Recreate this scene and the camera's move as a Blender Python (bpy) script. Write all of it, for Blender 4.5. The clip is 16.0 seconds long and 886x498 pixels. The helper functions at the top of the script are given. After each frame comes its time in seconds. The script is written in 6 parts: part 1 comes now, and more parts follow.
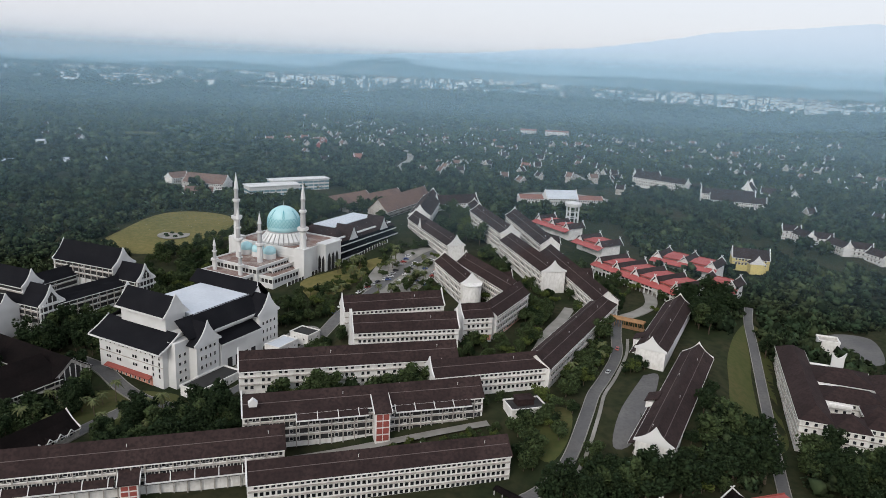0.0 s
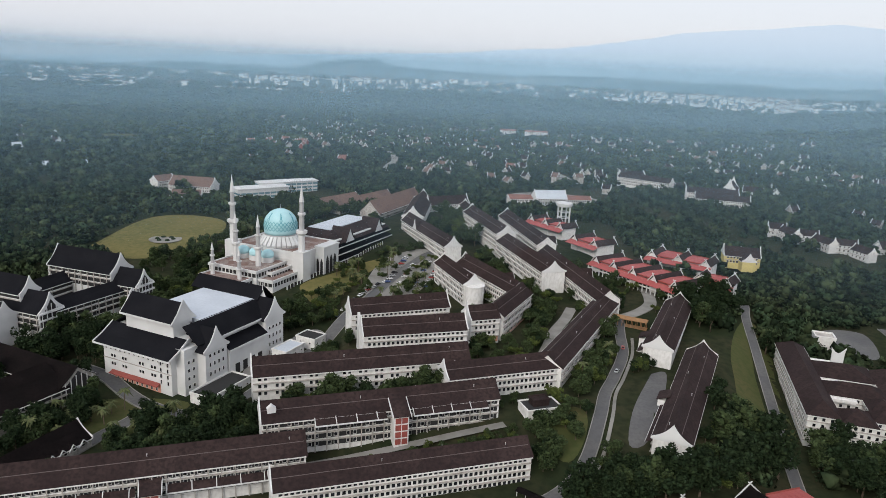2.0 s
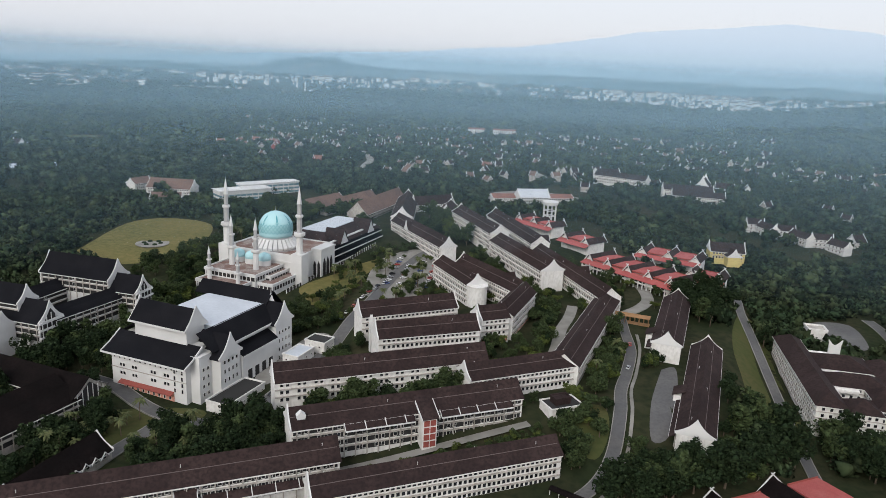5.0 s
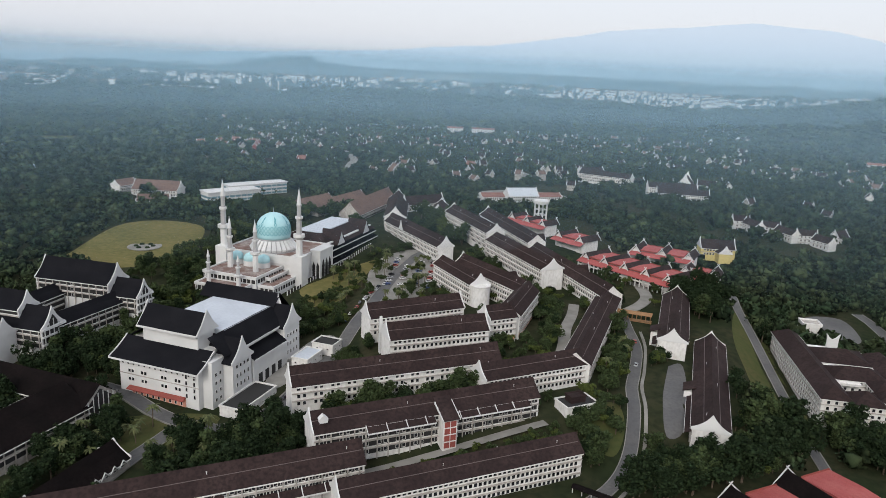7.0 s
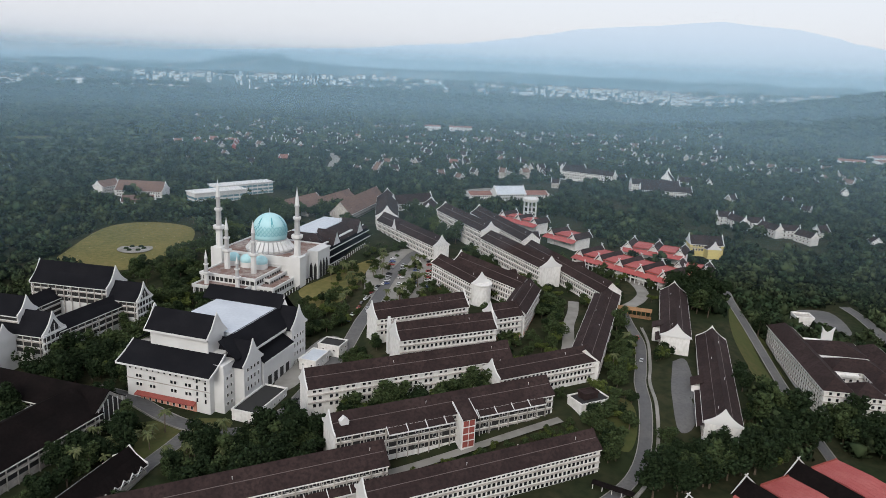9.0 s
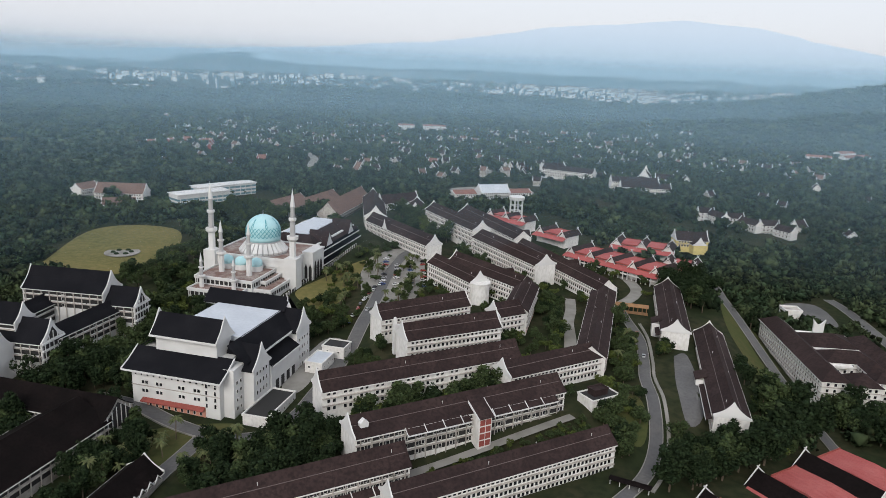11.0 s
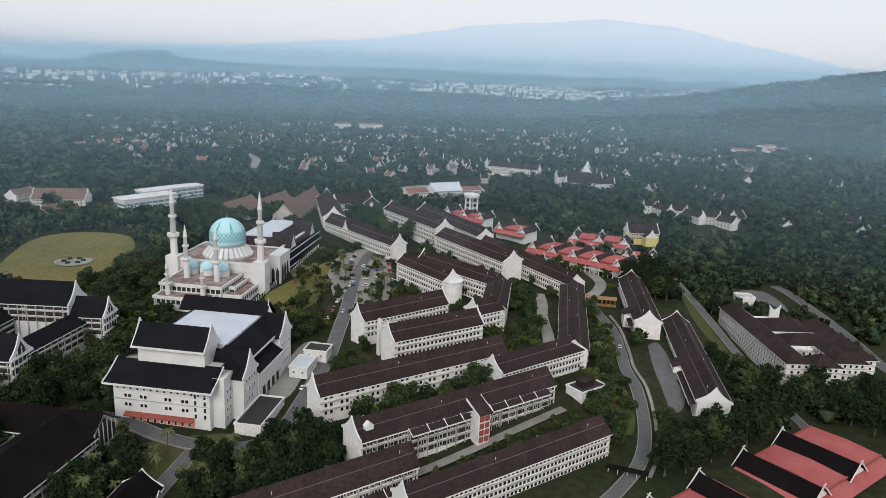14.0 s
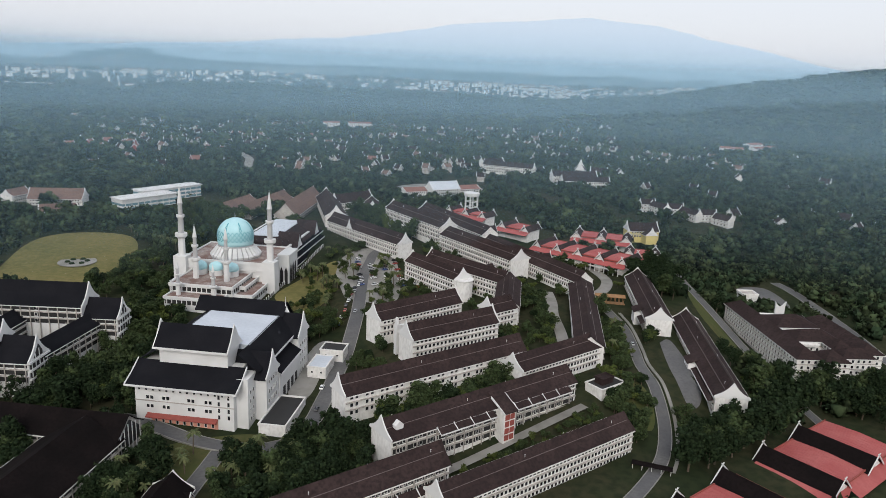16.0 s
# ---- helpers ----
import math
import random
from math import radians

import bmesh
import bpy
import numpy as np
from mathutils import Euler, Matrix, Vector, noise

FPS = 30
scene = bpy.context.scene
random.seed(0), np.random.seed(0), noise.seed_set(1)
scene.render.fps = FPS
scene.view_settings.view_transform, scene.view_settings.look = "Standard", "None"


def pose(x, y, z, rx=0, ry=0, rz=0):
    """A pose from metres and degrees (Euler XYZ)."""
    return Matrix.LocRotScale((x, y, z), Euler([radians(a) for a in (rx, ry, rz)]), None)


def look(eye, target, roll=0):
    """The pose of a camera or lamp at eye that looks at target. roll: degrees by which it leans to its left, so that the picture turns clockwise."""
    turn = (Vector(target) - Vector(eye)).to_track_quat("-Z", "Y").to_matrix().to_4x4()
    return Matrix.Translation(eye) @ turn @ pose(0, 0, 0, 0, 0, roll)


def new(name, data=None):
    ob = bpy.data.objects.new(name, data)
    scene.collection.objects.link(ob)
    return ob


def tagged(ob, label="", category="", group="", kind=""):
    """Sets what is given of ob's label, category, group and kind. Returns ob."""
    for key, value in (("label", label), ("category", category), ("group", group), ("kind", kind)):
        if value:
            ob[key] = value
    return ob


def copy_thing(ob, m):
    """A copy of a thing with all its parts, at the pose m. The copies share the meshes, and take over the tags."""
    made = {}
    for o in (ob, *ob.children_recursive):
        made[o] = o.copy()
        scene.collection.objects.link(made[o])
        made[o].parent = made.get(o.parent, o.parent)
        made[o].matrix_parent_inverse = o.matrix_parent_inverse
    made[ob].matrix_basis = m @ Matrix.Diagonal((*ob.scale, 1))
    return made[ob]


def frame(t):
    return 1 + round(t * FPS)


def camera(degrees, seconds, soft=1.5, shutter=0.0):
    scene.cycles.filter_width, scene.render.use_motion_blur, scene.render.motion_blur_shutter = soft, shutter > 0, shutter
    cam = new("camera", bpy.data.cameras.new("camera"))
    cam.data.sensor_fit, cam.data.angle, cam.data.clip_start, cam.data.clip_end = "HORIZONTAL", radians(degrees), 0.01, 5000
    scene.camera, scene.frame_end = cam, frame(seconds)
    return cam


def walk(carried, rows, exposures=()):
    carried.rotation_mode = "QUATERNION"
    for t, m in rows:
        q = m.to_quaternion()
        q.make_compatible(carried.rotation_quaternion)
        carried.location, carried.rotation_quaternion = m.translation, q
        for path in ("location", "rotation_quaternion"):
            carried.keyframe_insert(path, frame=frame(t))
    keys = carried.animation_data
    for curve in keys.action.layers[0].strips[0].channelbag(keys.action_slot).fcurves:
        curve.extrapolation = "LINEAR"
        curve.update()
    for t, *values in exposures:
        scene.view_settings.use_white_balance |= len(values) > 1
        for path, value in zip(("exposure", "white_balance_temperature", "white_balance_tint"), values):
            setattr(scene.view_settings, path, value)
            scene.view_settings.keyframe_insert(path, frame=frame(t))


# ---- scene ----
cam = camera(63.6, 16.0, soft=0.8)
METRES, EYE, TILT, LEAN, TURN = 144.0, 150.0, -14.5, -2.8, 0.0
ROWS = [
    (0.0, 0.0, 0.0, 0.0, 0.0, 0.0, -0.0),
    (0.5, -0.0301, 0.0005, 0.0017, -0.54, 0.01, 0.18),
    (1.0, -0.0601, 0.0012, 0.0031, -1.07, 0.01, 0.32),
    (1.5, -0.0903, 0.0023, 0.0051, -1.6, -0.0, 0.49),
    (2.0, -0.1209, 0.0037, 0.0069, -2.14, -0.0, 0.63),
    (2.5, -0.1512, 0.0052, 0.0087, -2.68, -0.01, 0.78),
    (3.0, -0.1817, 0.007, 0.0109, -3.24, -0.03, 0.92),
    (3.5, -0.2124, 0.0087, 0.0128, -3.79, -0.05, 1.07),
    (4.0, -0.2429, 0.0108, 0.0148, -4.34, -0.09, 1.19),
    (6.5, -0.4029, 0.0256, 0.0281, -7.18, -0.34, 1.96),
    (7.0, -0.434, 0.0294, 0.0306, -7.73, -0.38, 2.09),
    (7.5, -0.4653, 0.0337, 0.0328, -8.33, -0.44, 2.24),
    (8.0, -0.4966, 0.0382, 0.0354, -8.92, -0.5, 2.4),
    (8.5, -0.5281, 0.0432, 0.0376, -9.5, -0.55, 2.57),
    (9.0, -0.5593, 0.048, 0.0405, -10.09, -0.64, 2.72),
    (11.5, -0.7175, 0.0788, 0.0555, -13.65, -0.98, 3.71),
    (12.0, -0.7471, 0.0851, 0.0584, -14.7, -1.07, 3.98),
    (12.5, -0.7771, 0.0918, 0.0614, -15.72, -1.19, 4.23),
    (13.0, -0.807, 0.0988, 0.0644, -16.7, -1.3, 4.48),
    (13.5, -0.8365, 0.106, 0.0676, -17.67, -1.41, 4.73),
    (14.0, -0.8665, 0.1138, 0.0707, -18.51, -1.51, 4.95),
    (14.5, -0.8957, 0.1216, 0.0738, -19.13, -1.6, 5.08),
    (15.0, -0.9246, 0.1294, 0.0773, -19.48, -1.66, 5.13),
    (15.5, -0.9536, 0.1375, 0.0806, -19.75, -1.72, 5.16),
    (16.0, -0.9822, 0.1462, 0.0839, -19.97, -1.77, 5.17),
]
walk(cam, [(t, pose(0, 0, EYE, TILT, LEAN, TURN) @ pose(METRES * x, METRES * y, METRES * z, 90 + pitch, roll, yaw)) for t, x, y, z, yaw, pitch, roll in ROWS])

# ---- world and light ----
world = bpy.data.worlds.new("world")
scene.world = world
world.use_nodes = True
wn = world.node_tree.nodes
wl = world.node_tree.links
wn.clear()
sky = wn.new("ShaderNodeTexSky")
sky.sky_type = "NISHITA"
sky.sun_disc = False
sky.sun_elevation = radians(32)
sky.sun_rotation = radians(207)
sky.dust_density = 3.0
bg_sky = wn.new("ShaderNodeBackground")
bg_sky.inputs["Strength"].default_value = 0.03
bg_cloud = wn.new("ShaderNodeBackground")
bg_cloud.inputs["Color"].default_value = (0.915, 0.94, 1.02, 1)
bg_cloud.inputs["Strength"].default_value = 0.77
both = wn.new("ShaderNodeAddShader")
w_out = wn.new("ShaderNodeOutputWorld")
wl.new(sky.outputs[0], bg_sky.inputs["Color"])
wl.new(bg_sky.outputs[0], both.inputs[0])
wl.new(bg_cloud.outputs[0], both.inputs[1])
wl.new(both.outputs[0], w_out.inputs["Surface"])

sun_data = bpy.data.lights.new("sun", "SUN")
sun_data.energy = 1.6
sun_data.angle = radians(25)
sun_data.color = (1.0, 0.96, 0.9)
sun = new("sun", sun_data)
SUN_FROM = Vector((-0.38, -0.74, 0.56))
sun.matrix_world = look(SUN_FROM * 1000, (0, 0, 0))


# ---- materials ----
def node_mat(name, base, rough=0.8, metal=0.0, second=None, scale=0.2, amount=0.5, third=None, fine=3.0, fine_amount=0.25,
             bump=0.0, bump_scale=8.0, island=0.0, objrand=0.0, stretch=(1, 1, 1), spec=0.3, coords="Object"):
    """A procedural surface: a base colour, broad stains of a second one, fine grain of a third, and relief."""
    m = bpy.data.materials.new(name)
    m.use_nodes = True
    n, l = m.node_tree.nodes, m.node_tree.links
    p = n["Principled BSDF"]
    p.inputs["Roughness"].default_value = rough
    p.inputs["Metallic"].default_value = metal
    p.inputs["Specular IOR Level"].default_value = spec
    geo = n.new("ShaderNodeNewGeometry")
    tc = n.new("ShaderNodeTexCoord")
    mp = n.new("ShaderNodeMapping")
    mp.inputs["Scale"].default_value = stretch
    l.new(geo.outputs["Position"] if coords == "World" else tc.outputs["Object"], mp.inputs["Vector"])
    last = None

    def mixed(fac, a, b):
        mx = n.new("ShaderNodeMix")
        mx.data_type = "RGBA"
        l.new(fac, mx.inputs[0])
        if isinstance(a, tuple):
            mx.inputs[6].default_value = (*a, 1)
        else:
            l.new(a, mx.inputs[6])
        mx.inputs[7].default_value = (*b, 1)
        return mx.outputs[2]

    def grain(sc, lo, hi, top, detail=5.0):
        t = n.new("ShaderNodeTexNoise")
        t.inputs["Scale"].default_value = sc
        t.inputs["Detail"].default_value = detail
        l.new(mp.outputs[0], t.inputs["Vector"])
        r = n.new("ShaderNodeMapRange")
        r.inputs["From Min"].default_value = lo
        r.inputs["From Max"].default_value = hi
        r.inputs["To Max"].default_value = top
        l.new(t.outputs["Fac"], r.inputs["Value"])
        return r.outputs[0]

    colour = base
    if second:
        colour = mixed(grain(scale, 0.4, 0.65, amount), colour, second)
    if third:
        colour = mixed(grain(fine, 0.42, 0.66, fine_amount), colour, third)
    if island or objrand:
        if island:
            rnd, amp = geo.outputs["Random Per Island"], island
        else:
            rnd, amp = n.new("ShaderNodeObjectInfo").outputs["Random"], objrand
        hsv = n.new("ShaderNodeHueSaturation")
        r = n.new("ShaderNodeMapRange")
        r.inputs["To Min"].default_value = 1 - amp
        r.inputs["To Max"].default_value = 1 + amp
        l.new(rnd, r.inputs["Value"])
        l.new(r.outputs[0], hsv.inputs["Value"])
        if isinstance(colour, tuple):
            hsv.inputs["Color"].default_value = (*colour, 1)
        else:
            l.new(colour, hsv.inputs["Color"])
        colour = hsv.outputs[0]
    if isinstance(colour, tuple):
        p.inputs["Base Color"].default_value = (*colour, 1)
    else:
        l.new(colour, p.inputs["Base Color"])
    if bump:
        t = n.new("ShaderNodeTexNoise")
        t.inputs["Scale"].default_value = bump_scale
        l.new(mp.outputs[0], t.inputs["Vector"])
        b = n.new("ShaderNodeBump")
        b.inputs["Strength"].default_value = bump
        b.inputs["Distance"].default_value = 0.1
        l.new(t.outputs["Fac"], b.inputs["Height"])
        l.new(b.outputs[0], p.inputs["Normal"])
    return m


WHITE = node_mat("white_paint", (0.78, 0.77, 0.75), 0.75, second=(0.56, 0.54, 0.5), scale=0.1, amount=0.4, third=(0.34, 0.32, 0.29), fine=0.7, fine_amount=0.3, stretch=(1, 1, 0.6))
CLEAN = node_mat("fresh_white_paint", (0.66, 0.66, 0.65), 0.6, second=(0.5, 0.5, 0.49), scale=0.1, amount=0.5, third=(0.6, 0.6, 0.6), fine=2.0, fine_amount=0.2)
STAIN = node_mat("weathered_concrete", (0.5, 0.47, 0.43), 0.85, second=(0.24, 0.22, 0.2), scale=0.2, amount=0.6, third=(0.12, 0.11, 0.1), fine=0.9, fine_amount=0.35, stretch=(1, 1, 0.6))
BROWN = node_mat("brown_shingle_roof", (0.031, 0.02, 0.0195), 0.9, second=(0.052, 0.034, 0.032), scale=0.09, amount=0.8, third=(0.016, 0.011, 0.011), fine=0.8, fine_amount=0.7, bump=0.4, bump_scale=2.5, spec=0.15)
BLACK = node_mat("black_shingle_roof", (0.008, 0.0085, 0.011), 0.85, second=(0.015, 0.015, 0.018), scale=0.1, amount=0.6, third=(0.008, 0.008, 0.01), fine=1.3, fine_amount=0.5, bump=0.3, bump_scale=2.5, spec=0.08)
DUSK = node_mat("blackish_brown_roof", (0.0075, 0.006, 0.006), 0.95, second=(0.014, 0.01, 0.01), scale=0.1, amount=0.7, third=(0.004, 0.0035, 0.0035), fine=0.9, fine_amount=0.6, spec=0.05)
TAN = node_mat("faded_brown_roof", (0.19, 0.125, 0.1), 0.85, second=(0.13, 0.09, 0.08), scale=0.08, amount=0.7, third=(0.09, 0.06, 0.055), fine=0.9, fine_amount=0.5, spec=0.15)
RED = node_mat("red_metal_roof", (0.36, 0.085, 0.08), 0.7, second=(0.42, 0.13, 0.12), scale=0.1, amount=0.6, third=(0.28, 0.06, 0.055), fine=0.8, fine_amount=0.4, spec=0.3)
BRICK = node_mat("red_panel", (0.3, 0.075, 0.06), 0.8, second=(0.2, 0.06, 0.05), scale=0.4, amount=0.6)
PINK = node_mat("salmon_paint", (0.62, 0.3, 0.22), 0.8, second=(0.5, 0.26, 0.2), scale=0.3, amount=0.5)
LINE = node_mat("pale_cable", (0.14, 0.115, 0.11), 0.7)
PALE = node_mat("pale_membrane", (0.55, 0.59, 0.64), 0.7, second=(0.46, 0.5, 0.55), scale=0.07, amount=0.6, third=(0.4, 0.43, 0.47), fine=0.7, fine_amount=0.3)
GLASS = node_mat("dark_glass", (0.018, 0.02, 0.024), 0.25, spec=0.5, objrand=0.5)
# painted as shade in openings; also colours tyres, railings and dark flat roofs
DARK = node_mat("dark_shade_and_parts", (0.03, 0.03, 0.03), 0.9)
BLUEGLASS = node_mat("bluish_glass", (0.16, 0.26, 0.3), 0.2, spec=0.5)
TURQ = node_mat("turquoise_tile", (0.4, 0.64, 0.68), 0.5, second=(0.5, 0.72, 0.75), scale=0.3, amount=0.6, third=(0.3, 0.56, 0.61), fine=2.0, fine_amount=0.4)
TURQ_D = node_mat("deep_turquoise_tile", (0.05, 0.28, 0.33), 0.45)
RUST = node_mat("rusty_flat_roof", (0.2, 0.12, 0.1), 0.85, second=(0.4, 0.36, 0.33), scale=0.15, amount=0.8, third=(0.1, 0.07, 0.06), fine=0.9, fine_amount=0.5)
GREYST = node_mat("grey_stone", (0.42, 0.42, 0.42), 0.8, second=(0.3, 0.3, 0.3), scale=0.3, amount=0.5)
YELLOW = node_mat("yellow_paint", (0.6, 0.5, 0.2), 0.75, second=(0.5, 0.42, 0.18), scale=0.3, amount=0.5)
ORANGE = node_mat("orange_timber", (0.3, 0.17, 0.08), 0.8, second=(0.2, 0.11, 0.06), scale=0.5, amount=0.6)
SALMONROOF = node_mat("salmon_roof", (0.25, 0.12, 0.095), 0.85, second=(0.17, 0.09, 0.075), scale=0.1, amount=0.6)
ASPHALT = node_mat("worn_asphalt", (0.1, 0.1, 0.103), 0.9, second=(0.15, 0.145, 0.14), scale=0.06, amount=0.7, third=(0.07, 0.07, 0.07), fine=0.7, fine_amount=0.4, coords="World")
CONCRETE = node_mat("pale_concrete", (0.27, 0.26, 0.24), 0.9, second=(0.14, 0.135, 0.115), scale=0.1, amount=0.6, coords="World")
LAWN = node_mat("dry_lawn", (0.145, 0.13, 0.05), 0.95, second=(0.08, 0.095, 0.035), scale=0.03, amount=0.7, third=(0.22, 0.18, 0.08), fine=0.3, fine_amount=0.4, coords="World", spec=0.05)
GRASS = node_mat("green_grass", (0.07, 0.078, 0.03), 0.95, second=(0.105, 0.088, 0.042), scale=0.05, amount=0.6, third=(0.04, 0.06, 0.022), fine=0.4, fine_amount=0.5, coords="World", spec=0.05)
GROUND = node_mat("rough_ground", (0.024, 0.032, 0.015), 0.95, second=(0.062, 0.052, 0.032), scale=0.03, amount=0.55, third=(0.012, 0.018, 0.01), fine=0.25, fine_amount=0.6, bump=0.6, bump_scale=0.5, coords="World", spec=0.05)
TRUNK = node_mat("bark", (0.12, 0.095, 0.07), 0.95, second=(0.07, 0.055, 0.04), scale=2.0, amount=0.6, spec=0.1)
LEAF = node_mat("leaves", (0.042, 0.062, 0.026), 0.85, second=(0.06, 0.076, 0.028), scale=0.35, amount=0.5, third=(0.015, 0.026, 0.012), fine=2.2, fine_amount=0.5, island=0.45, spec=0.08)
LEAF_D = node_mat("dark_leaves", (0.016, 0.028, 0.013), 0.85, second=(0.032, 0.046, 0.019), scale=0.35, amount=0.5, third=(0.007, 0.013, 0.007), fine=2.2, fine_amount=0.5, island=0.45, spec=0.06)
LEAF_L = node_mat("light_leaves", (0.08, 0.1, 0.026), 0.85, second=(0.045, 0.066, 0.02), scale=0.35, amount=0.5, third=(0.03, 0.045, 0.015), fine=2.2, fine_amount=0.4, island=0.35, spec=0.08)
LEAF_P = node_mat("palm_fronds", (0.07, 0.09, 0.035), 0.7, second=(0.12, 0.115, 0.05), scale=0.5, amount=0.5, island=0.3, spec=0.2)
WOODS = node_mat("woodland_canopy", (0.024, 0.04, 0.021), 0.9, second=(0.07, 0.085, 0.038), scale=0.055, amount=0.85, third=(0.007, 0.013, 0.008), fine=0.11, fine_amount=0.85, island=0.8, spec=0.04, coords="World")


# ---- mesh helpers ----
class Build:
    """Collects boxes, prisms and sheets into one mesh."""

    def __init__(self):
        self.v, self.f, self.m = [], [], []

    def poly(self, pts, m=0):
        k = len(self.v)
        self.v += [tuple(p) for p in pts]
        self.f.append(tuple(range(k, k + len(pts))))
        self.m.append(m)

    def box(self, x0, x1, y0, y1, z0, z1, m=0):
        k = len(self.v)
        self.v += [(x, y, z) for z in (z0, z1) for x, y in ((x0, y0), (x1, y0), (x1, y1), (x0, y1))]
        self.f += [tuple(k + i for i in q) for q in ((3, 2, 1, 0), (4, 5, 6, 7), (0, 1, 5, 4), (1, 2, 6, 5), (2, 3, 7, 6), (3, 0, 4, 7))]
        self.m += [m] * 6

    def prism(self, profile, a, b, axis="x", m=0):
        """A closed profile of (across, up) pairs, drawn out from a to b along x (or y)."""
        k, n = len(self.v), len(profile)
        for s in (a, b):
            self.v += [(s, y, z) if axis == "x" else (y, s, z) for y, z in profile]
        self.f += [tuple(range(k, k + n)), tuple(range(k + 2 * n - 1, k + n - 1, -1))]
        self.f += [(k + i, k + n + i, k + n + (i + 1) % n, k + (i + 1) % n) for i in range(n)]
        self.m += [m] * (n + 2)

    def tube(self, rings, sides=8, m=0, cap=True):
        """Rings of (x, y, z, radius) joined into a round body."""
        k = len(self.v)
        for x, y, z, r in rings:
            for i in range(sides):
                a = 2 * math.pi * i / sides
                self.v.append((x + r * math.cos(a), y + r * math.sin(a), z))
        for j in range(len(rings) - 1):
            for i in range(sides):
                p, q = k + j * sides + i, k + j * sides + (i + 1) % sides
                self.f.append((p, q, q + sides, p + sides))
                self.m.append(m)
        if cap:
            self.f.append(tuple(k + i for i in range(sides))[::-1])
            self.f.append(tuple(k + (len(rings) - 1) * sides + i for i in range(sides)))
            self.m += [m, m]

    def mesh(self, name, mats, smooth=False):
        me = bpy.data.meshes.new(name)
        me.from_pydata(self.v, [], self.f)
        for mt in mats if isinstance(mats, (list, tuple)) else [mats]:
            me.materials.append(mt)
        me.polygons.foreach_set("material_index", self.m)
        bm = bmesh.new()
        bm.from_mesh(me)
        bmesh.ops.recalc_face_normals(bm, faces=bm.faces)
        bm.to_mesh(me)
        bm.free()
        if smooth:
            me.polygons.foreach_set("use_smooth", [True] * len(me.polygons))
        me.update()
        return me


def part(name, shape, mats, parent, label="", smooth=False, kind=""):
    me = shape if isinstance(shape, bpy.types.Mesh) else shape.mesh(name, mats, smooth)
    ob = new(name, me)
    ob.parent = parent
    return tagged(ob, label, kind=kind)


def thing(name, x, y, z, turn, label, category, group="", kind=""):
    ob = new(name)
    ob.matrix_world = pose(x, y, z, 0, 0, turn)
    ob.empty_display_size = 0.5
    return tagged(ob, label, category, group, kind)


def step(a, b, x):
    t = min(1.0, max(0.0, (x - a) / (b - a)))
    return t * t * (3 - 2 * t)


# ---- ground ----
def hill(x, y, cx, cy, rx, ry, h, turn=0.0):
    c, s = math.cos(turn), math.sin(turn)
    dx, dy = x - cx, y - cy
    u, v = (c * dx + s * dy) / rx, (-s * dx + c * dy) / ry
    return h * math.exp(-(u * u + v * v))


def ground_z(x, y):
    mid = -4 + 11 * step(240, 284, y) + 3 * step(300, 400, y) + 5 * step(450, 620, y)
    left = -3 + 4 * step(280, 350, y) + 8 * step(340, 480, y) + 7 * step(480, 650, y)
    low = -8 + 4 * step(280, 420, y) + 14 * step(420, 640, y)
    edge = -90 + 36 * step(285, 340, y)
    w = step(edge - 7, edge + 9, x)
    d = step(100, 142, x - 0.5 * (y - 250)) if y < 430 else step(100, 142, x - 90) * (1 - step(600, 800, y))
    z = left * (1 - w) + mid * w
    z = z * (1 - d) + low * d
    z -= 14 * step(900, 2000, y)
    far = math.hypot(x, y - 300)
    if far > 1000:
        z += hill(x, y, 330, 2500, 800, 220, 50, -0.12)
        z += hill(x, y, -900, 2500, 700, 220, 30, 0.1)
        z += hill(x, y, 1900, 1350, 900, 520, 160, -0.75)
        z += hill(x, y, 2600, 1900, 700, 700, 120)
        z += hill(x, y, -330, 4150, 260, 160, 62)
        z += hill(x, y, -1300, 4150, 700, 200, 25)
        z += (0.5 + 0.5 * step(-1900, 300, x)) * (58 * step(2500, 3300, far) + 66 * max(0.0, min(1.0, (far - 3100) / 1300)))
        z += step(1000, 1600, far) * 12 * noise.noise((x * 0.0022, y * 0.0022, 3.1))
    return z


def axis_steps(lo, hi, n, mid, dense):
    a = np.linspace(-1, 1, n)
    s = np.sinh(dense * a) / np.sinh(dense)
    return [mid + (v * (hi - mid) if v > 0 else v * (mid - lo)) for v in s]


def build_ground():
    xs, ys = axis_steps(-4300, 4300, 250, 0, 4.6), axis_steps(-900, 4550, 250, 330, 4.4)
    v = [(x, y, ground_z(x, y)) for y in ys for x in xs]
    n = len(xs)
    f = [(j * n + i, j * n + i + 1, (j + 1) * n + i + 1, (j + 1) * n + i) for j in range(len(ys) - 1) for i in range(n - 1)]
    me = bpy.data.meshes.new("ground")
    me.from_pydata(v, [], f)
    me.materials.append(GROUND)
    me.polygons.foreach_set("use_smooth", [True] * len(f))
    tagged(new("ground", me), "rolling green ground under the campus and forest", "ground", kind="structure")


build_ground()

KEEP = []  # footprints and strips that trees must leave free: (kind, data)


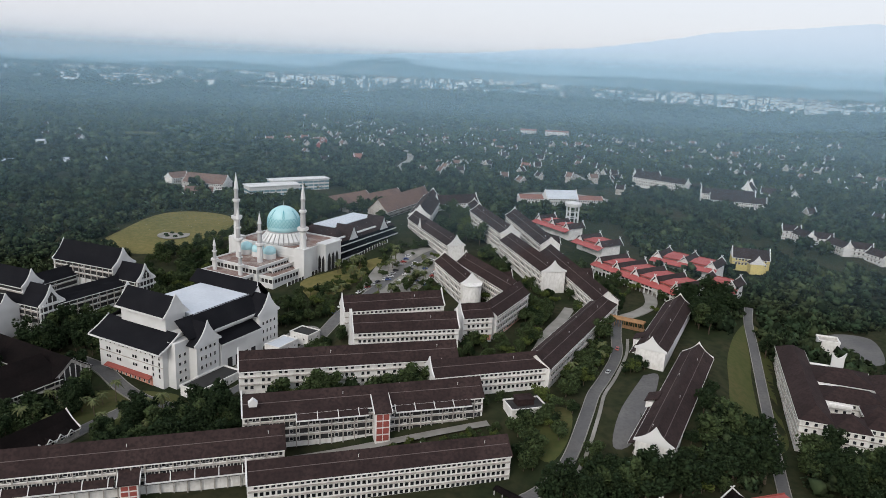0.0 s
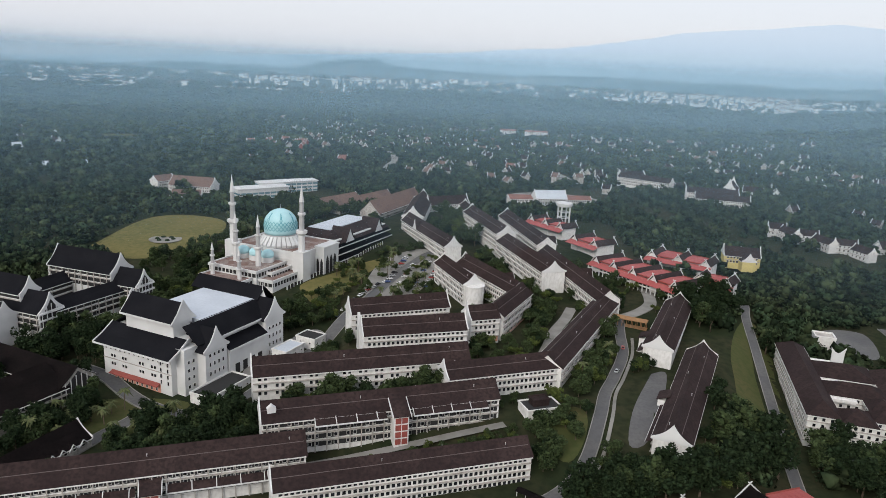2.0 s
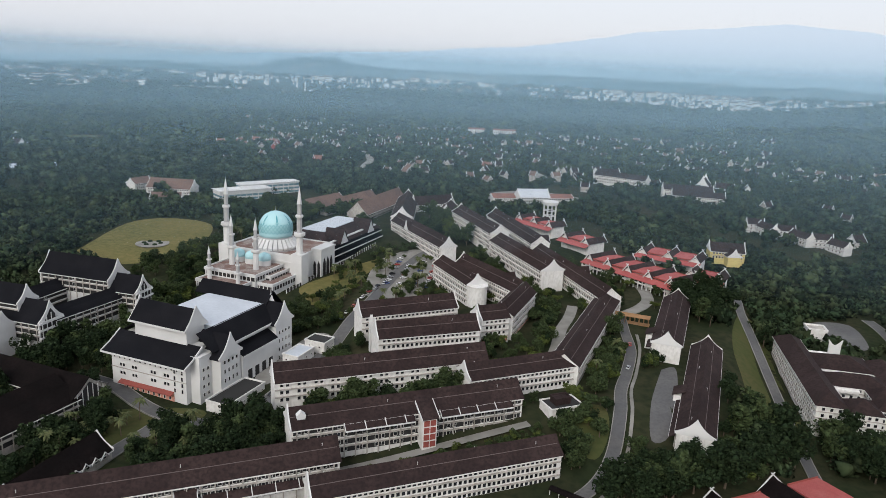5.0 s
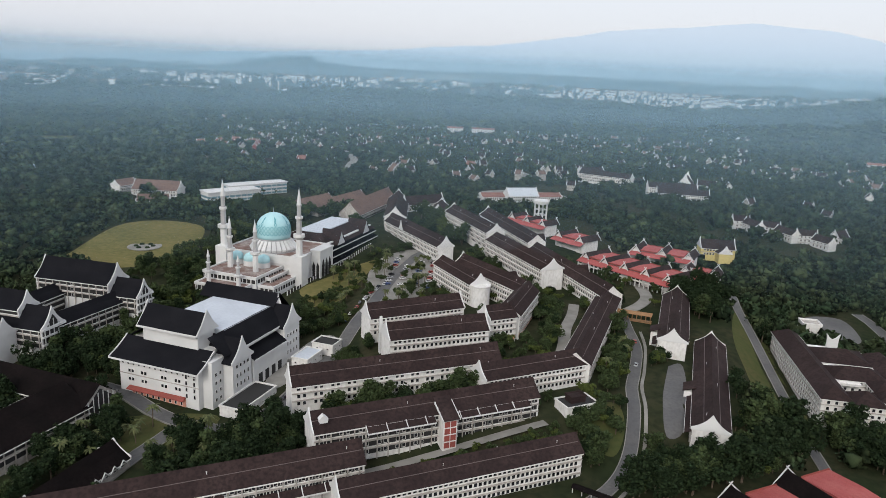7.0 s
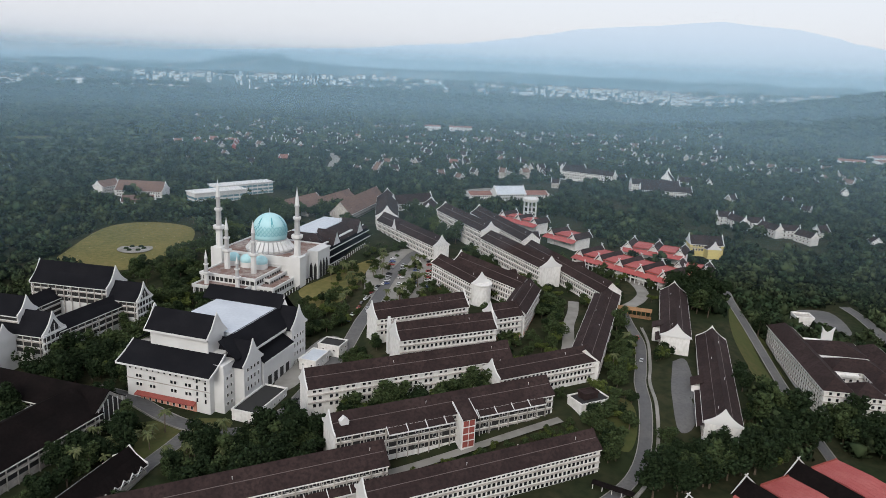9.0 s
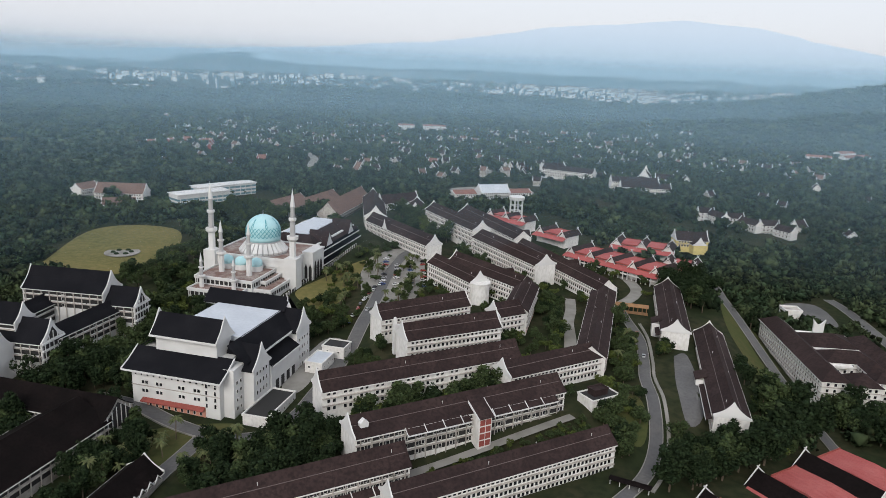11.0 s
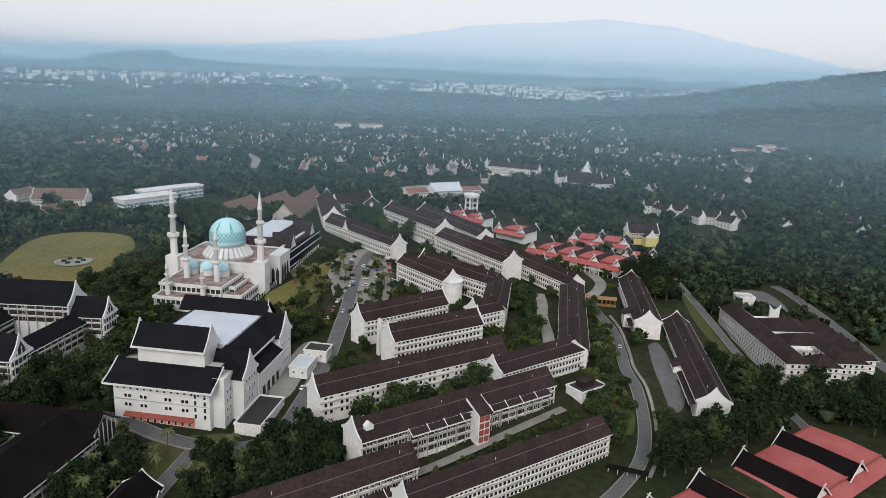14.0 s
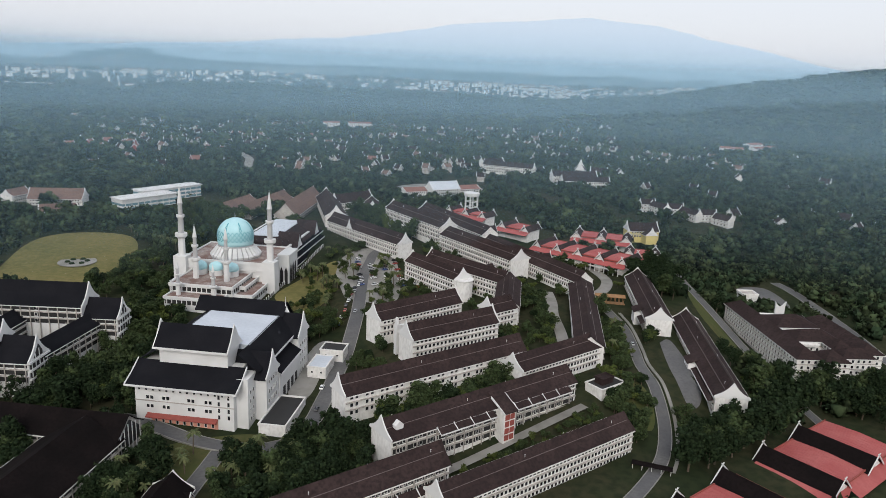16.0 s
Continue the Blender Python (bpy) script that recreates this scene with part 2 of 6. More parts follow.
def free(x, y, gap=0.0):
    for kind, d in KEEP:
        if kind == "rect":
            cx, cy, c, s, hx, hy = d
            dx, dy = x - cx, y - cy
            if abs(c * dx + s * dy) < hx + gap and abs(-s * dx + c * dy) < hy + gap:
                return False
        else:
            (ax, ay), (bx, by), w = d
            ux, uy = bx - ax, by - ay
            t = max(0, min(1, ((x - ax) * ux + (y - ay) * uy) / (ux * ux + uy * uy)))
            if math.hypot(x - ax - t * ux, y - ay - t * uy) < w + gap:
                return False
    return True


def keep_rect(cx, cy, turn, hx, hy):
    a = radians(turn)
    KEEP.append(("rect", (cx, cy, math.cos(a), math.sin(a), hx, hy)))


def smooth_line(pts, per=8):
    out = []
    n = len(pts)
    for i in range(n - 1):
        p0, p1, p2, p3 = (Vector(pts[max(0, min(n - 1, k))]) for k in (i - 1, i, i + 1, i + 2))
        for j in range(per):
            t = j / per
            out.append(0.5 * (2 * p1 + (p2 - p0) * t + (2 * p0 - 5 * p1 + 4 * p2 - p3) * t * t + (3 * p1 - p0 - 3 * p2 + p3) * t ** 3))
    out.append(Vector(pts[-1]))
    return out


def ribbon(name, pts, width, mat, label, category, lift=0.2, kerb=True, kind="structure"):
    """A road or path that follows the ground, with raised kerbs."""
    line = smooth_line(pts)
    b, k = Build(), Build()
    rows = []
    for i, p in enumerate(line):
        d = (line[min(i + 1, len(line) - 1)] - line[max(i - 1, 0)]).normalized()
        nrm = Vector((-d.y, d.x))
        rows.append([(*(p + nrm * s), 0) for s in (-width / 2, 0, width / 2)])
        z = max(ground_z(q[0], q[1]) for q in rows[-1]) + lift
        rows[-1] = [(q[0], q[1], z) for q in rows[-1]]
    for r0, r1 in zip(rows, rows[1:]):
        b.poly([r0[0], r0[1], r1[1], r1[0]])
        b.poly([r0[1], r0[2], r1[2], r1[1]])
        for s in (0, 2):
            out0, out1 = Vector(r0[s]), Vector(r1[s])
            e0 = out0 + (Vector(r0[s]) - Vector(r0[1])).normalized() * 0.35
            e1 = out1 + (Vector(r1[s]) - Vector(r1[1])).normalized() * 0.35
            up = Vector((0, 0, 0.18))
            dn = Vector((0, 0, -0.8))
            k.poly([out0, out1, out1 + up, out0 + up])
            k.poly([out0 + up, out1 + up, e1 + up, e0 + up])
            k.poly([e0 + up, e1 + up, e1 + dn, e0 + dn])
    for p, q in zip(pts, pts[1:]):
        KEEP.append(("line", (p, q, width / 2 + 1.5)))
    ob = new(name, b.mesh(name, mat))
    tagged(ob, label, category, kind=kind)
    if kerb:
        part("kerb", k, CONCRETE, ob)
    return ob


def patch(name, pts, mat, label, category, lift=0.12, keep=True):
    """An area of lawn or paving that follows the ground."""
    c = Vector((sum(p[0] for p in pts) / len(pts), sum(p[1] for p in pts) / len(pts)))
    ring = smooth_line([*pts, pts[0]], 5)[:-1]
    b = Build()
    n = 8
    rows = [[c + (p - c) * (j / n) for p in ring] for j in range(n + 1)]
    lift_z = lambda p: (p.x, p.y, ground_z(p.x, p.y) + lift)
    for r0, r1 in zip(rows, rows[1:]):
        for i in range(len(ring)):
            k = (i + 1) % len(ring)
            if r0 is rows[0]:
                b.poly([lift_z(c), lift_z(r1[i]), lift_z(r1[k])])
            else:
                b.poly([lift_z(r0[i]), lift_z(r1[i]), lift_z(r1[k]), lift_z(r0[k])])
    if keep:
        for j in range(3):
            for i in range(len(ring)):
                p = c + (ring[i] - c) * (0.92 - 0.3 * j)
                KEEP.append(("line", ((p.x, p.y), (c.x, c.y), 5.0)))
    ob = new(name, b.mesh(name, mat))
    return tagged(ob, label, category, kind="structure")


# ---- long teaching blocks ----
def window_mesh(w, h, name="window"):
    """A framed pane set back in its frame, in one piece."""
    b = Build()
    f = 0.13
    for y, g in ((0.02, f), (-0.16, f), (-0.16, 0), (-0.05, 0)):
        b.v += [(-w / 2 - g, y, -h / 2 - g), (w / 2 + g, y, -h / 2 - g), (w / 2 + g, y, h / 2 + g), (-w / 2 - g, y, h / 2 + g)]
    for r in range(3):
        for i in range(4):
            j = (i + 1) % 4
            b.f.append((4 * r + i, 4 * r + j, 4 * r + 4 + j, 4 * r + 4 + i))
            b.m.append(1)
    b.f.append((12, 13, 14, 15))
    b.m.append(0)
    return b.mesh(name, [GLASS, WHITE])


WIN = window_mesh(1.3, 1.5)
WIN_S = window_mesh(0.95, 0.8)
WIN_T = window_mesh(1.0, 1.9)


def roof_profile(hw, rise, over, t=0.3):
    """A pitched roof that flattens a little towards the eaves."""
    k = 0.45
    top = [(-hw - over, -over * 0.45), (-hw * k, rise * 0.5), (0, rise), (hw * k, rise * 0.5), (hw + over, -over * 0.45)]
    return top + [(y, z - t) for y, z in reversed(top)]


def gable_profile(hw, rise, up, steps=6):
    """A white gable whose sides sweep up in a curve to a tall point."""
    right = []
    for i in range(steps + 1):
        s = i / steps
        right.append((hw * (1 - s), (rise + up) * (0.55 * s + 0.45 * s * s * s) + 0.35 * (1 - s)))
    left = [(-y, z) for y, z in reversed(right[:-1])]
    return [(-hw, -0.6), (hw, -0.6)] + right + left


def bar(name, a, b, hw, eave, ridge, base, storeys, label, group="teaching blocks", sides=(-1,), gables=(1, 1), roof=BROWN, wall=WHITE,
        pitch=2.3, win=WIN, gallery=False, up=1.6, over=0.9, floor_h=3.3, pairs=False, joined=False, dado=None, recess=False, cable=True, skip=None, category="building"):
    """A long pitched-roof block from a to b (ridge ends): walls, ledges, roof, gables, windows."""
    ax, ay = a
    bx, by = b
    length = math.hypot(bx - ax, by - ay)
    turn = math.degrees(math.atan2(by - ay, bx - ax))
    z0 = base - 1.5
    root = thing(name, ax, ay, z0, turn, label, category, group)
    keep_rect((ax + bx) / 2, (ay + by) / 2, turn, length / 2 + 1.5, hw + 1.5)
    e, r = eave - z0, ridge - z0
    wv = Build()
    wv.box(0, length, -hw, hw, 0, e - 0.3)
    for i, x in ((0, 0), (1, length)):
        if not gables[i]:
            wv.prism([(-hw + 0.1, e - 0.6), (hw - 0.1, e - 0.6), (hw - 0.1, e - 0.3), (hw * 0.45, e + (r - e) * 0.5 - 0.35), (0, r - 0.4), (-hw * 0.45, e + (r - e) * 0.5 - 0.35), (-hw + 0.1, e - 0.3)], abs(x - 0.02), abs(x - 0.4))
    part("wall", wv, wall, root)
    rf = Build()
    rf.prism([(y, z + e) for y, z in roof_profile(hw, r - e, over)], 0.15 if gables[0] else -0.6, length - (0.15 if gables[1] else -0.6))
    part("roof", rf, roof, root)
    if cable:
        for s in (-1, 1):
            cb = Build()
            cb.box(0.3, length - 0.3, s * hw * 0.45 - 0.08, s * hw * 0.45 + 0.08, e + (r - e) * 0.5 - 0.05, e + (r - e) * 0.5 + 0.14)
            part("roof_line", cb, LINE, root, "pale conductor strip along the roof slope")
    for s in (-1, 1):
        fs = Build()
        y = s * (hw + over)
        fs.box(0, length, min(y, y + s * 0.12), max(y, y + s * 0.12), e - over * 0.45 - 0.42, e - over * 0.45 + 0.02)
        part("fascia", fs, CLEAN if roof is BLACK else WHITE, root)
    if cable:
        for k in range(int(length / 26) + 1):
            vp = Build()
            x, y = 6 + k * 26.0 + (k * 7.3) % 9, (-1) ** k * hw * 0.32
            zz = e + (r - e) * (1 - abs(y) / hw * 1.1)
            if x < length - 2:
                vp.tube([(x, y, zz - 0.4, 0.1), (x, y, zz + 0.8, 0.1), (x, y, zz + 0.85, 0.2), (x, y, zz + 1.0, 0.2)], 6)
                part("vent_pipe", vp, CLEAN, root)
    for i, x in ((0, 0), (1, length)):
        if gables[i]:
            g = Build()
            s = -1 if i == 0 else 1
            g.prism([(y, z + e) for y, z in gable_profile(hw + over * 0.8, r - e, up)], x - 0.1 * s, x + s * 0.45)
            part("gable", g, CLEAN if i == 0 or roof is BLACK else WHITE, root)
    tops = [e - floor_h * j for j in range(1, storeys)]
    for s in sides:
        for z in tops:
            y = s * hw
            lg = Build()
            lg.box(0.2, length - 0.2, min(y, y + s * 0.75), max(y, y + s * 0.75), z - 0.3, z + 0.05)
            part("ledge", lg, STAIN, root)
        if gallery:
            for x in np.arange(2.0, length - 1, 4.6):
                y = s * (hw + 0.62)
                cl = Build()
                cl.box(x - 0.2, x + 0.2, y - 0.15, y + 0.15, 0, e - 0.4)
                part("column", cl, STAIN, root)
    # flat dark strips on the wall paint the shade of open galleries
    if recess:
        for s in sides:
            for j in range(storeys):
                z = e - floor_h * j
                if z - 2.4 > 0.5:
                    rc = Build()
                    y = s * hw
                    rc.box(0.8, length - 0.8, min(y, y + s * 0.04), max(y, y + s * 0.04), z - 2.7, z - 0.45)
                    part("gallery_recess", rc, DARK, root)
    if dado:
        dd = Build()
        for s in sides:
            y = s * hw
            dd.box(0.5, length - 0.5, min(y, y + s * 0.06), max(y, y + s * 0.06), e - floor_h * storeys, e - floor_h * (storeys - 1) - 0.4)
        part("dado", dd, dado, root)
    jw = Build()
    for s in sides:
        for j in range(storeys):
            z = e - floor_h * j - 1.5
            if z < 1.6:
                continue
            n = int((length - 3) / pitch)
            for i in range(n):
                x = 1.8 + (length - 3.6) * (i + 0.5) / n
                if pairs and i % 3 == 2:
                    continue
                if skip and skip[0] < x < skip[1]:
                    continue
                if joined:
                    y = s * hw
                    jw.box(x - 0.6, x + 0.6, min(y, y + s * 0.05), max(y, y + s * 0.05), z - 0.65, z + 0.65)
                else:
                    w = part("window", win, None, root)
                    w.matrix_local = pose(x, s * (hw + 0.02), z, 0, 0, 0 if s < 0 else 180)
    if joined and jw.v:
        part("window", jw, GLASS, root, kind="stuff")
    return root


W4 = "white four-storey block, brown roof"
W3 = "white three-storey block, brown roof"

front = bar("teaching_block", (-62.2, 223.5), (31.3, 250.8), 6.2, 7.0, 12.4, -6, 4, W4 + " at the road bend", pitch=2.0, gables=(1, 0), floor_h=2.9)
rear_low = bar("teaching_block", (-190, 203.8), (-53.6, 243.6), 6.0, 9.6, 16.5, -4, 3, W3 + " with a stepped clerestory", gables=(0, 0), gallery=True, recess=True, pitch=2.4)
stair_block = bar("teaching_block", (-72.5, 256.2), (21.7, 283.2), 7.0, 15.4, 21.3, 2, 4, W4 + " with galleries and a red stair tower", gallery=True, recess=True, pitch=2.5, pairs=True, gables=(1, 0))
mid_block = bar("teaching_block", (-82.1, 286.5), (11.5, 311.6), 5.8, 19.8, 26.5, 7, 3, W3 + " behind a row of trees", pitch=2.4, pairs=True, gables=(1, 0))
bar("teaching_block", (0.5, 294.6), (51.9, 311.2), 6.9, 17.8, 23.0, 6, 3, W3 + " that meets a bent wing", gables=(1, 0), pitch=2.2)
bar("teaching_block", (49.5, 306.8), (103.8, 406.2), 6.9, 18.0, 23.0, 8, 3, W3 + " in a bent wing along the road", gables=(0, 0), pitch=2.2)
bar("teaching_block", (103.0, 400), (85, 508), 7.4, 20.5, 26.5, 9, 3, W3 + " running up the slope", sides=(1, -1), gables=(0, 0))
bar("teaching_block", (85, 508), (68, 608), 7.4, 26.5, 32.5, 14, 3, W3 + " at the top of the slope", sides=(1,), gables=(0, 1), joined=True)
bar("teaching_block", (77.6, 441), (57, 523), 8.0, 24.8, 30.5, 10, 4, W4 + " with a tall white gable", sides=(1,), gables=(1, 0))
bar("teaching_block", (57, 523), (37, 604.5), 7.6, 29.8, 35.5, 14, 4, W4 + " on the upper slope", sides=(1,), gables=(1, 1))
bar("teaching_block", (15.9, 504.7), (-17.2, 593.4), 6.4, 23.0, 29.5, 12, 3, W3 + " beside the car park", sides=(1,))
bar("teaching_block", (23.4, 411.6), (7.0, 460), 6.4, 23.6, 28.8, 10, 4, W4 + " with a bowed white end wall", sides=(1,))
bar("teaching_block", (49.0, 402.5), (21.5, 463), 6.5, 23.2, 29.2, 10, 4, W4 + " round a courtyard", sides=(1, -1), gables=(0, 1))
bar("teaching_block", (29.0, 360.5), (50.8, 402.5), 6.5, 23.0, 28.8, 10, 4, W4 + " with a curved pink-stained base", gables=(0, 0), dado=PINK)
bar("teaching_block", (15.0, 356.5), (30.5, 361.5), 6.5, 23.0, 28.8, 10, 4, W4 + " with a pink-stained base", gables=(1, 0), dado=PINK)
bar("teaching_block", (-47.4, 360.1), (4.9, 378), 6.2, 22.5, 29.0, 9, 3, W3 + " facing the lawn")
bar("teaching_block", (-38.7, 332.2), (12.8, 345.5), 6.2, 21.8, 28.6, 9, 3, W3 + " with a white fin wall")
bar("teaching_block", (110, 331.6), (148.3, 406.8), 7.2, 17.8, 23.6, 7, 3, W3 + " beside the woods", sides=(1,), up=1.2)
bar("teaching_block", (89.3, 250.7), (138.8, 344.6), 7.2, 11.0, 17.0, 1, 3, W3 + " above the dark woods", sides=(1,), up=1.2)


# ---- details of the teaching blocks ----
def on_block(root, name, b, mats, label=""):
    return part(name, b, mats, root, label)


def lean_to(root, x0, x1, hw, z_top, depth, drop, roof=BROWN):
    """A lower strip of roof under a white clerestory, on the side that faces the valley."""
    b = Build()
    y0, y1 = -hw - 0.8, -hw - 0.8 - depth
    b.prism([(y0, z_top), (y1, z_top - drop), (y1, z_top - drop - 0.25), (y0, z_top - 0.25)], x0, x1)
    on_block(root, "lower_roof", b, roof)
    f = Build()
    f.box(x0, x1, y1 - 0.1, y1, z_top - drop - 0.55, z_top - drop + 0.05)
    on_block(root, "lower_fascia", f, CLEAN)
    for x in np.arange(x0, x1, 8.2):
        r = Build()
        r.prism([(y0 - 0.1, z_top + 0.5), (y1, z_top - drop + 0.12), (y1, z_top - drop), (y0 - 0.1, z_top)], x, x + 0.3)
        on_block(root, "roof_rib", r, CLEAN)


lean_to(stair_block, 20, 48.5, 7.0, 14.6, 3.0, 1.6)
lean_to(stair_block, 59.5, 92, 7.0, 14.6, 3.0, 1.6)
lean_to(rear_low, 0, 84, 6.0, 10.6, 3.0, 1.6)
lean_to(rear_low, 94, 134, 6.0, 10.6, 3.0, 1.6)


def stair_tower(root, x, hw, base, top, peak):
    b = Build()
    b.box(x - 3, x + 3, -hw - 5.2, -hw, base, top)
    t = on_block(root, "stair_tower", b, WHITE)
    for i in range(4):
        for s in (-1.35, 1.35):
            p = Build()
            z = base + 1.2 + i * (top - base - 1.6) / 4
            p.box(x + s - 1.15, x + s + 1.15, -hw - 5.35, -hw - 5.18, z, z + (top - base) / 4 - 1.0)
            part("red_panel", p, BRICK, t, "faded red wall panel")
    r = Build()
    r.prism([(-hw * 0.3, peak), (-hw - 6.2, top + 0.1), (-hw - 6.2, top - 0.2), (-hw * 0.3, peak - 0.4)], x - 3.7, x + 3.7)
    for s in (-1, 1):
        v = Build()
        v.prism([(-hw * 0.6, peak - 1.0), (-hw - 6.3, top + 0.3), (-hw - 6.3, top - 0.5), (-hw * 0.6, peak - 2.0)], x + s * 3.7 - 0.15, x + s * 3.7 + 0.15)
        on_block(root, "stair_verge", v, CLEAN)
    on_block(root, "stair_roof", r, BROWN)


stair_tower(stair_block, 54, 7.0, 0.5, 14.2, 19.6)
stair_tower(rear_low, 89, 6.0, 0, 10.4, 15.2)


def dormer(root, x, y, z, h=3.2, w=3.0):
    b = Build()
    b.prism([(x - w / 2, z), (x + w / 2, z), (x + w / 2 + 0.3, z + h * 0.5), (x, z + h), (x - w / 2 - 0.3, z + h * 0.5)], y - 0.3, y + 2.0, axis="y")
    on_block(root, "dormer", b, CLEAN, "small white gabled dormer")


dormer(stair_block, 4.0, -6.2, 18.2)


def cross_gable(root, x, side, hw, eave, ridge, w=7.0):
    """A white gable that stands out of the roof's side."""
    b = Build()
    y = side * (hw + 0.6)
    b.prism([(x + yy, zz + eave) for yy, zz in gable_profile(w / 2, ridge - eave - 1.5, 1.6)], min(y, y + side * 0.4), max(y, y + side * 0.4), axis="y")
    on_block(root, "cross_gable", b, CLEAN)
    r = Build()
    r.prism([(x - w / 2 - 0.4, eave - 0.2), (x, ridge - 1.5), (x + w / 2 + 0.4, eave - 0.2), (x + w / 2 + 0.4, eave - 0.45), (x, ridge - 1.8), (x - w / 2 - 0.4, eave - 0.45)], min(0, y), max(0, y), axis="y")
    on_block(root, "cross_roof", r, BROWN)


def block_at(k):
    return bpy.data.objects["teaching_block" + (".%03d" % k if k else "")]


slope_low, slope_high = block_at(6), block_at(7)
cross_gable(slope_low, 46, -1, 7.4, 20.5 - 7.5, 28 - 7.5)
cross_gable(slope_high, 5, -1, 7.4, 26.5 - 12.5, 33 - 12.5)
cross_gable(block_at(12), 18, -1, 6.5, 23.2 - 8.5, 30.5 - 8.5)
cross_gable(block_at(10), 62, 1, 6.4, 23 - 10.5, 30 - 10.5)

# bowed white end wall
bow = Build()
bow.tube([(0, 0, 0, 6.0), (0, 0, 13.0, 6.0), (0, 0, 13.6, 6.4), (0, 0, 14.2, 6.4)], 18)
ew = part("end_wall", bow, WHITE, block_at(11), "bowed white end wall")
ew.location = (-0.5, 0, 0.6)

# white fin wall between two blocks
fin = Build()
fin.prism([(0, 0), (2.2, 0), (2.2, 15.2), (1.1, 19.5), (0, 16)], 0, 1.4)
fin.box(1.3, 9, 0.2, 1.6, 0, 15.2)
fw = thing("fin_wall", -41, 340, 9, 16, "tall white fin wall between two blocks", "wall")
part("fin", fin, CLEAN, fw)
link = Build()
link.box(0, 10, 0, 17, 0, 11)
lk = thing("link_block", -33, 341, 8.5, 16, "low white link between two teaching blocks", "building")
part("wall", link, WHITE, lk)
lr = Build()
lr.box(-0.5, 10.5, -0.2, 17.2, 11, 11.3)
part("flat_roof", lr, STAIN, lk)

# side annexes of the two blocks by the woods
for k, (x, y) in ((17, (14, 7)), (18, (38, 7))):
    r = block_at(k)
    an = Build()
    an.box(x, x + 9, 6.5, 11.5, 0, 10.6)
    a = on_block(r, "annex", an, WHITE)
    ar = Build()
    ar.prism([(6.4, 13.2), (12.2, 10.8), (12.2, 10.5), (6.4, 12.9)], x - 0.4, x + 9.4)
    part("annex_roof", ar, BROWN, a)
    lo = Build()
    lo.prism([(7.6, 9.4), (10.2, 8.4), (10.2, 8.1), (7.6, 9.1)], 1.0, x - 0.5)
    on_block(r, "lower_roof", lo, BROWN)
    cs = Build()
    cs.box(1.0, x - 0.5, 10.2, 10.35, 7.9, 8.5)
    on_block(r, "lower_fascia", cs, CLEAN)


